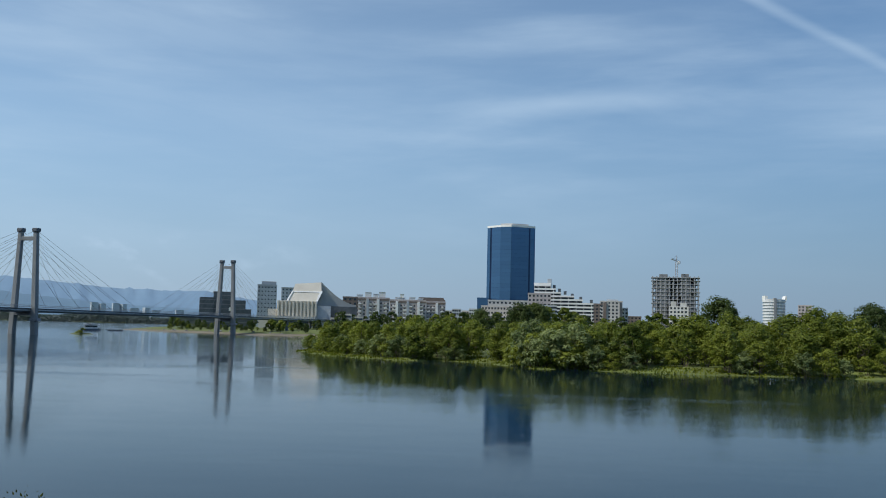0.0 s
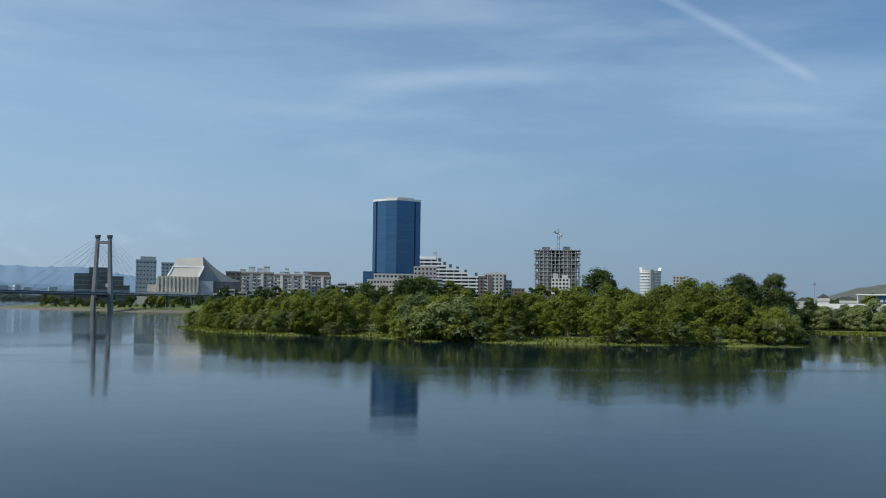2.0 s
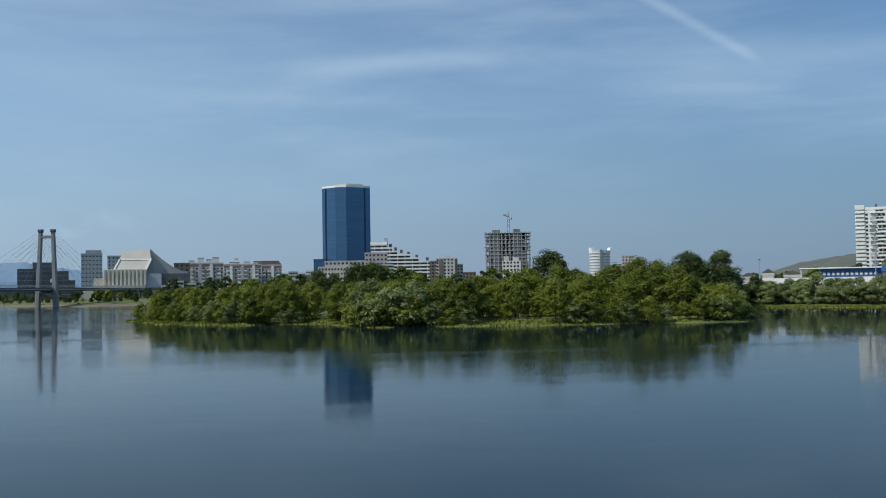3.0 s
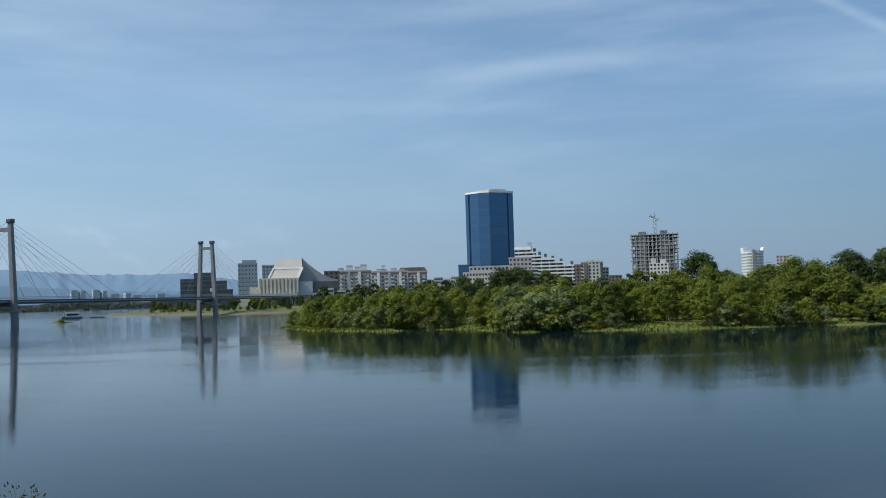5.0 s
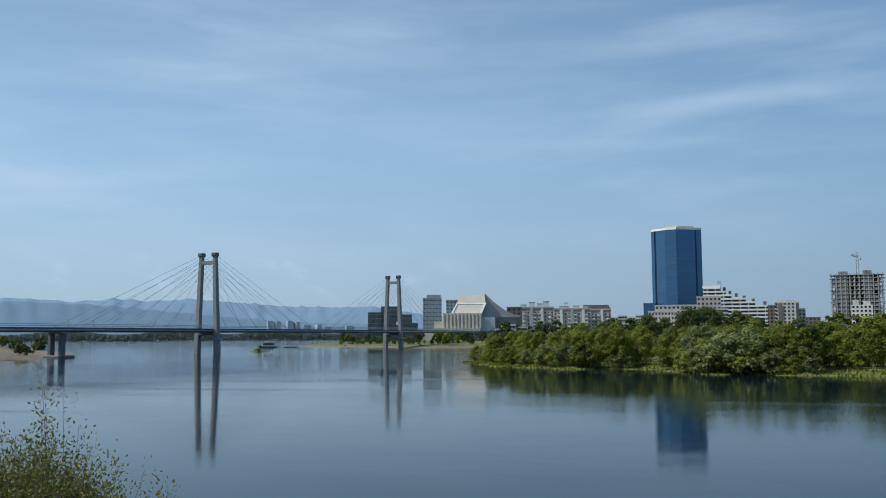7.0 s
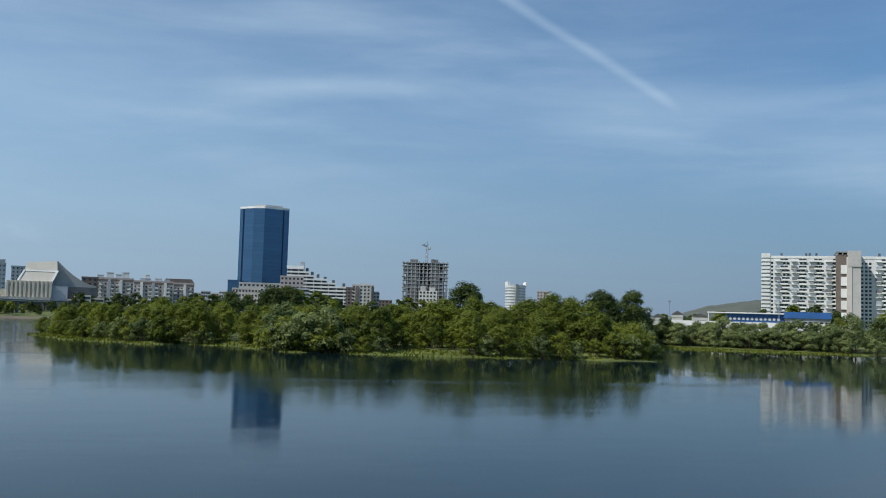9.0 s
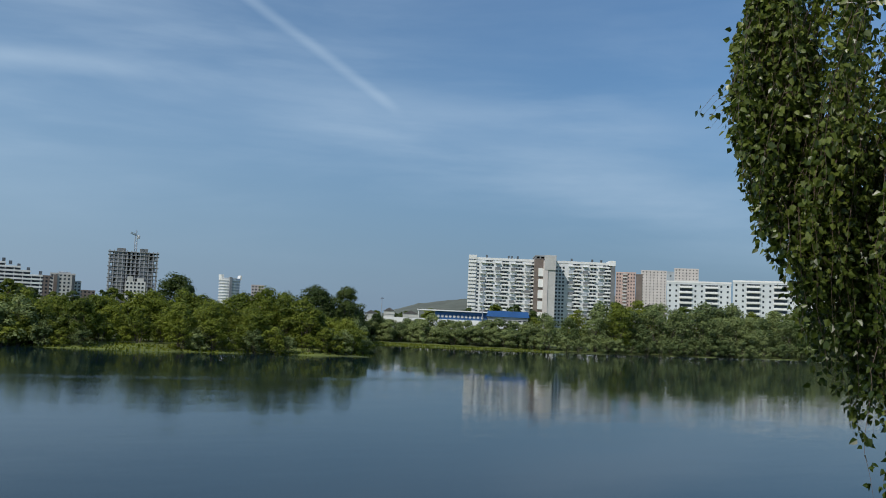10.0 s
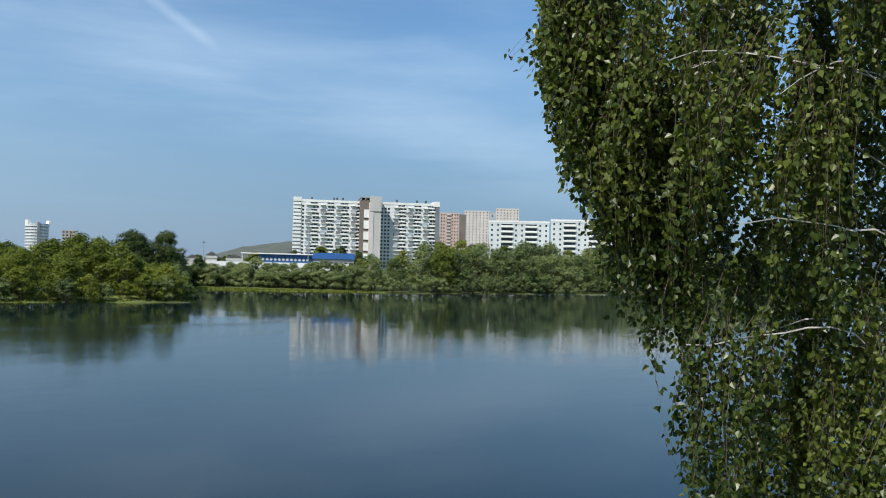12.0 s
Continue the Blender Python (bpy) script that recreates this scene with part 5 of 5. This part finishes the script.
def twig_mesh(name, lines, mat):
    """Thin tapered twigs along lists of points."""
    bm = bmesh.new()
    for pts, r in lines:
        for i, (a, b) in enumerate(zip(pts, pts[1:])):
            f0, f1 = 1 - 0.75 * i / len(pts), 1 - 0.75 * (i + 1) / len(pts)
            a, b = Vector(a), Vector(b)
            d = (b - a).normalized()
            u = d.orthogonal().normalized()
            w = d.cross(u)
            ra = [bm.verts.new(a + (u * math.cos(t) + w * math.sin(t)) * r * f0) for t in (0, 2.094, 4.189)]
            rb = [bm.verts.new(b + (u * math.cos(t) + w * math.sin(t)) * r * f1) for t in (0, 2.094, 4.189)]
            for k in range(3):
                bm.faces.new((ra[k], ra[(k + 1) % 3], rb[(k + 1) % 3], rb[k]))
    return bm


def birch():
    """A weeping birch on the bank: a trunk out to the side, limbs, and curtains of hanging twigs."""
    rng = np.random.default_rng(21)
    base = Vector((4.75, 1.55, 3.9))
    root = thing("birch_tree", Matrix.Translation(base), "weeping birch with hanging leafy twigs on the bank", "tree")
    bm = bmesh.new()
    trunk = [Vector((0, 0, -0.4)), Vector((0.03, 0.02, 1.2)), Vector((0.0, 0.06, 2.6)), Vector((-0.05, 0.08, 4.2)), Vector((-0.02, 0.1, 6.0))]
    for i, (a, b) in enumerate(zip(trunk, trunk[1:])):
        rod(bm, a, b, 0.13 - 0.022 * i, 0.13 - 0.022 * (i + 1), 12)
    part("trunk", bm, BIRCH_BARK, root, "white birch trunk", True)
    # the crown's edge towards the river: height over the eye's level, metres along from the trunk
    side = Vector((-0.62, 0.78, 0)).normalized()   # from the trunk out along the river
    deep = Vector((0.78, 0.62, 0))
    edge_h = [-1.6, -1.05, -0.91, -0.78, -0.56, -0.46, -0.43, -0.31, -0.2, 0.02, 0.23, 0.38, 0.65, 0.92, 1.04, 1.12, 1.34, 1.6, 2.6]
    edge_s = [1.15, 1.26, 1.33, 1.36, 1.25, 1.28, 1.42, 1.53, 1.62, 1.68, 1.7, 1.83, 1.91, 1.99, 2.03, 2.04, 1.98, 1.9, 1.75]
    limbs, twigs, pts, dirs = [], [], [], []
    for k in range(30):
        h0 = rng.uniform(-0.9, 2.4) + 6 - base.z
        reach = np.interp(h0 - 6 + base.z, edge_h, edge_s) * rng.uniform(0.45, 0.8)
        dp = rng.uniform(-0.8, 0.8)
        line = []
        for f in np.linspace(0, 1, 13):
            p = Vector((0, 0.05, h0 - 0.35)) + side * reach * f + deep * (dp * f + 0.08 * math.sin(f * 5 + k)) + Vector((0, 0, 0.34 * math.sin(f * 2.3) * (0.6 + 0.4 * reach) + 0.035 * math.sin(f * 9 + 2 * k)))
            line.append(p + Vector(rng.normal(size=3) * 0.008))
        limbs.append((line, 0.0065))
    for limb in limbs:
        part("limb", twig_mesh("limb", [limb], TWIG), LIMB, root, "pale thin birch limb")
    made = 0
    tress, left = None, 0
    while made < 2900:
        # twigs hang in tresses: several from one spot, then the next spot
        if left <= 0:
            left = int(rng.integers(6, 15))
            drop_to = rng.uniform(0.45, 1.1)
            pick = rng.random()
            if pick < 0.25:
                # along the outline, ending where the crown ends
                low_end = rng.uniform(-0.5, 1.3)
                tress = Vector((0, 0, low_end + drop_to + 6 - base.z)) + side * (np.interp(low_end, edge_h, edge_s) - rng.uniform(0.03, 0.3)) + deep * rng.uniform(-0.15, 0.25)
            elif pick < 0.45:
                tress = limbs[rng.integers(len(limbs))][0][rng.integers(3, 13)].copy()
            else:
                hz = rng.uniform(-1.25, 2.5)
                reach = np.interp(hz, edge_h, edge_s)
                tress = Vector((0, 0, hz + 6 - base.z)) + side * (reach * (1 - 1.6 * rng.random())) + deep * rng.uniform(-0.6, 1.5)
        left -= 1
        length = drop_to * rng.uniform(0.55, 1.08)
        top = tress + Vector((rng.normal() * 0.032, rng.normal() * 0.032, rng.normal() * 0.10))
        lean = Vector((rng.normal() * 0.10, rng.normal() * 0.10, -1)) + side * 0.06
        # leave gaps where sky shows through
        g = noise.noise(Vector((top.dot(side) * 2.1, top.z * 1.5, 4.0)))
        if g < -0.3 and top.dot(side) > 1.1:
            continue
        end = top + lean.normalized() * length
        # the outline as it stands against the river
        over = 0
        for q in (top, top.lerp(end, 0.5), end):
            k = 4.67 / (4.67 + q.dot(deep))
            over = max(over, 1.74 + (q.dot(side) - 1.74) * k - np.interp((q.z + base.z - 6) * k, edge_h, edge_s))
        if over > 0.0:
            continue
        n = 9
        curve = [top.lerp(end, f) + side * 0.05 * math.sin(f * 3) + Vector(rng.normal(size=3) * 0.008) for f in np.linspace(0, 1, n)]
        twigs.append((curve, 0.0017))
        for _ in range(int(length * 68)):
            f = rng.random()
            i = min(int(f * (n - 1)), n - 2)
            p = curve[i].lerp(curve[i + 1], f * (n - 1) - i)
            d = rng.normal(size=3)
            d /= np.linalg.norm(d)
            pts.append(np.array(p) + d * rng.uniform(0.003, 0.024))
            dirs.append(d)
        made += 1
    # the spray that reaches out furthest over the river
    for k in range(9):
        up = Vector((0, 0, 6 - base.z))
        a, b = up + side * (1.85 - 0.02 * k) + Vector((0, 0, 1.26 - 0.02 * k)), up + side * (2.15 - 0.022 * k) + Vector((0, 0, 1.06 - 0.02 * k))
        curve = [a.lerp(b, f) + Vector((0, 0, 0.05 * math.sin(f * 3))) + Vector(rng.normal(size=3) * 0.01) for f in np.linspace(0, 1, 6)]
        twigs.append((curve, 0.0017))
        for _ in range(20):
            f = rng.random() * 4.99
            pts.append(np.array(curve[int(f)].lerp(curve[int(f) + 1], f % 1)) + rng.normal(size=3) * 0.012)
            dirs.append(rng.normal(size=3))
    tagged(part("twig", twig_mesh("twig", twigs, TWIG), TWIG, root), kind="stuff")
    v, f = leaf_quads(np.array(pts), np.array(dirs), rng.uniform(0.019, 0.040, len(pts)), rng)
    me = bpy.data.meshes.new("leaves")
    me.from_pydata(v, [], f)
    me.materials.append(LEAF_BIRCH)
    ob = tagged(new("leaves", me), kind="stuff")
    ob.parent = root


def bank_shrub(name, label, seed, at_, height, width, stems, leaf, mat, sparse_top=0.0):
    rng = np.random.default_rng(seed)
    root = thing(name, Matrix.Translation(at_), label, "shrub", "shrubs on the near bank")
    lines, pts, dirs = [], [], []
    for k in range(stems):
        a, out = rng.uniform(0, 2 * math.pi), rng.uniform(0.1, 1.0)
        top = Vector((math.cos(a) * out * width / 2, math.sin(a) * out * width / 2, height * rng.uniform(0.84, 1.0) * (1 - 0.12 * out * out)))
        if k < sparse_top:
            top = Vector((0.25 * math.cos(a) * width * 0.6, 0.25 * math.sin(a) * width * 0.6, height * rng.uniform(1.02, 1.22)))
        line = [Vector((0, 0, -0.3)).lerp(top, f) + Vector((0, 0, 0.12 * math.sin(f * 3) * height)) + Vector(rng.normal(size=3) * 0.015) for f in np.linspace(0, 1, 7)]
        lines.append((line, 0.0035))
        for _ in range(int(150 if k < sparse_top else 230)):
            f = rng.uniform(0.35, 1.0)
            i = min(int(f * 6), 5)
            p = line[i].lerp(line[i + 1], f * 6 - i)
            d = rng.normal(size=3)
            d /= np.linalg.norm(d)
            pts.append(np.array(p) + d * rng.uniform(0.01, 0.09 if k < sparse_top else 0.12))
            dirs.append(d + np.array([0, 0, 0.6]))
    tagged(part("stem", twig_mesh("stem", lines, TWIG), TWIG, root), kind="stuff")
    v, f = leaf_quads(np.array(pts), np.array(dirs), rng.uniform(leaf * 0.6, leaf * 1.2, len(pts)), rng, 0.1, 0.24)
    me = bpy.data.meshes.new("leaves")
    me.from_pydata(v, [], f)
    me.materials.append(mat)
    ob = tagged(new("leaves", me), kind="stuff")
    ob.parent = root


def near_shrubs():
    def spot(az, d):
        x, y = -d * math.sin(radians(az)), d * math.cos(radians(az))
        return Vector((x, y, float(ground_height(x, y))))
    for az, d, top, wide, stems, shoots, seed, lab in ((33.4, 6.2, 5.42, 1.5, 150, 0, 31, "dense yellow-green leafy shrub on the bank"), (31.5, 6.1, 5.28, 0.8, 70, 8, 32, "leafy shrub with thin upright shoots on the bank"),
                                                       (29.6, 6.0, 5.16, 0.55, 44, 0, 33, "small grey-leaved shrub on the bank slope"), (26.3, 6.0, 5.1, 0.4, 24, 0, 34, "small shrub tip growing on the bank slope"),
                                                       (36.5, 6.0, 5.5, 1.5, 120, 0, 35, "broad yellow-green shrub on the bank"), (22.9, 6.0, 4.96, 0.4, 18, 0, 36, "low shrub tip on the bank slope"), (24.7, 6.0, 4.9, 0.35, 12, 0, 37, "low shrub tip on the bank slope")):
        p = spot(az, d)
        bank_shrub("bank_shrub", lab, seed, p, top - p.z, wide, stems, 0.024, LEAF_SHRUB, shoots)


birch()
near_shrubs()
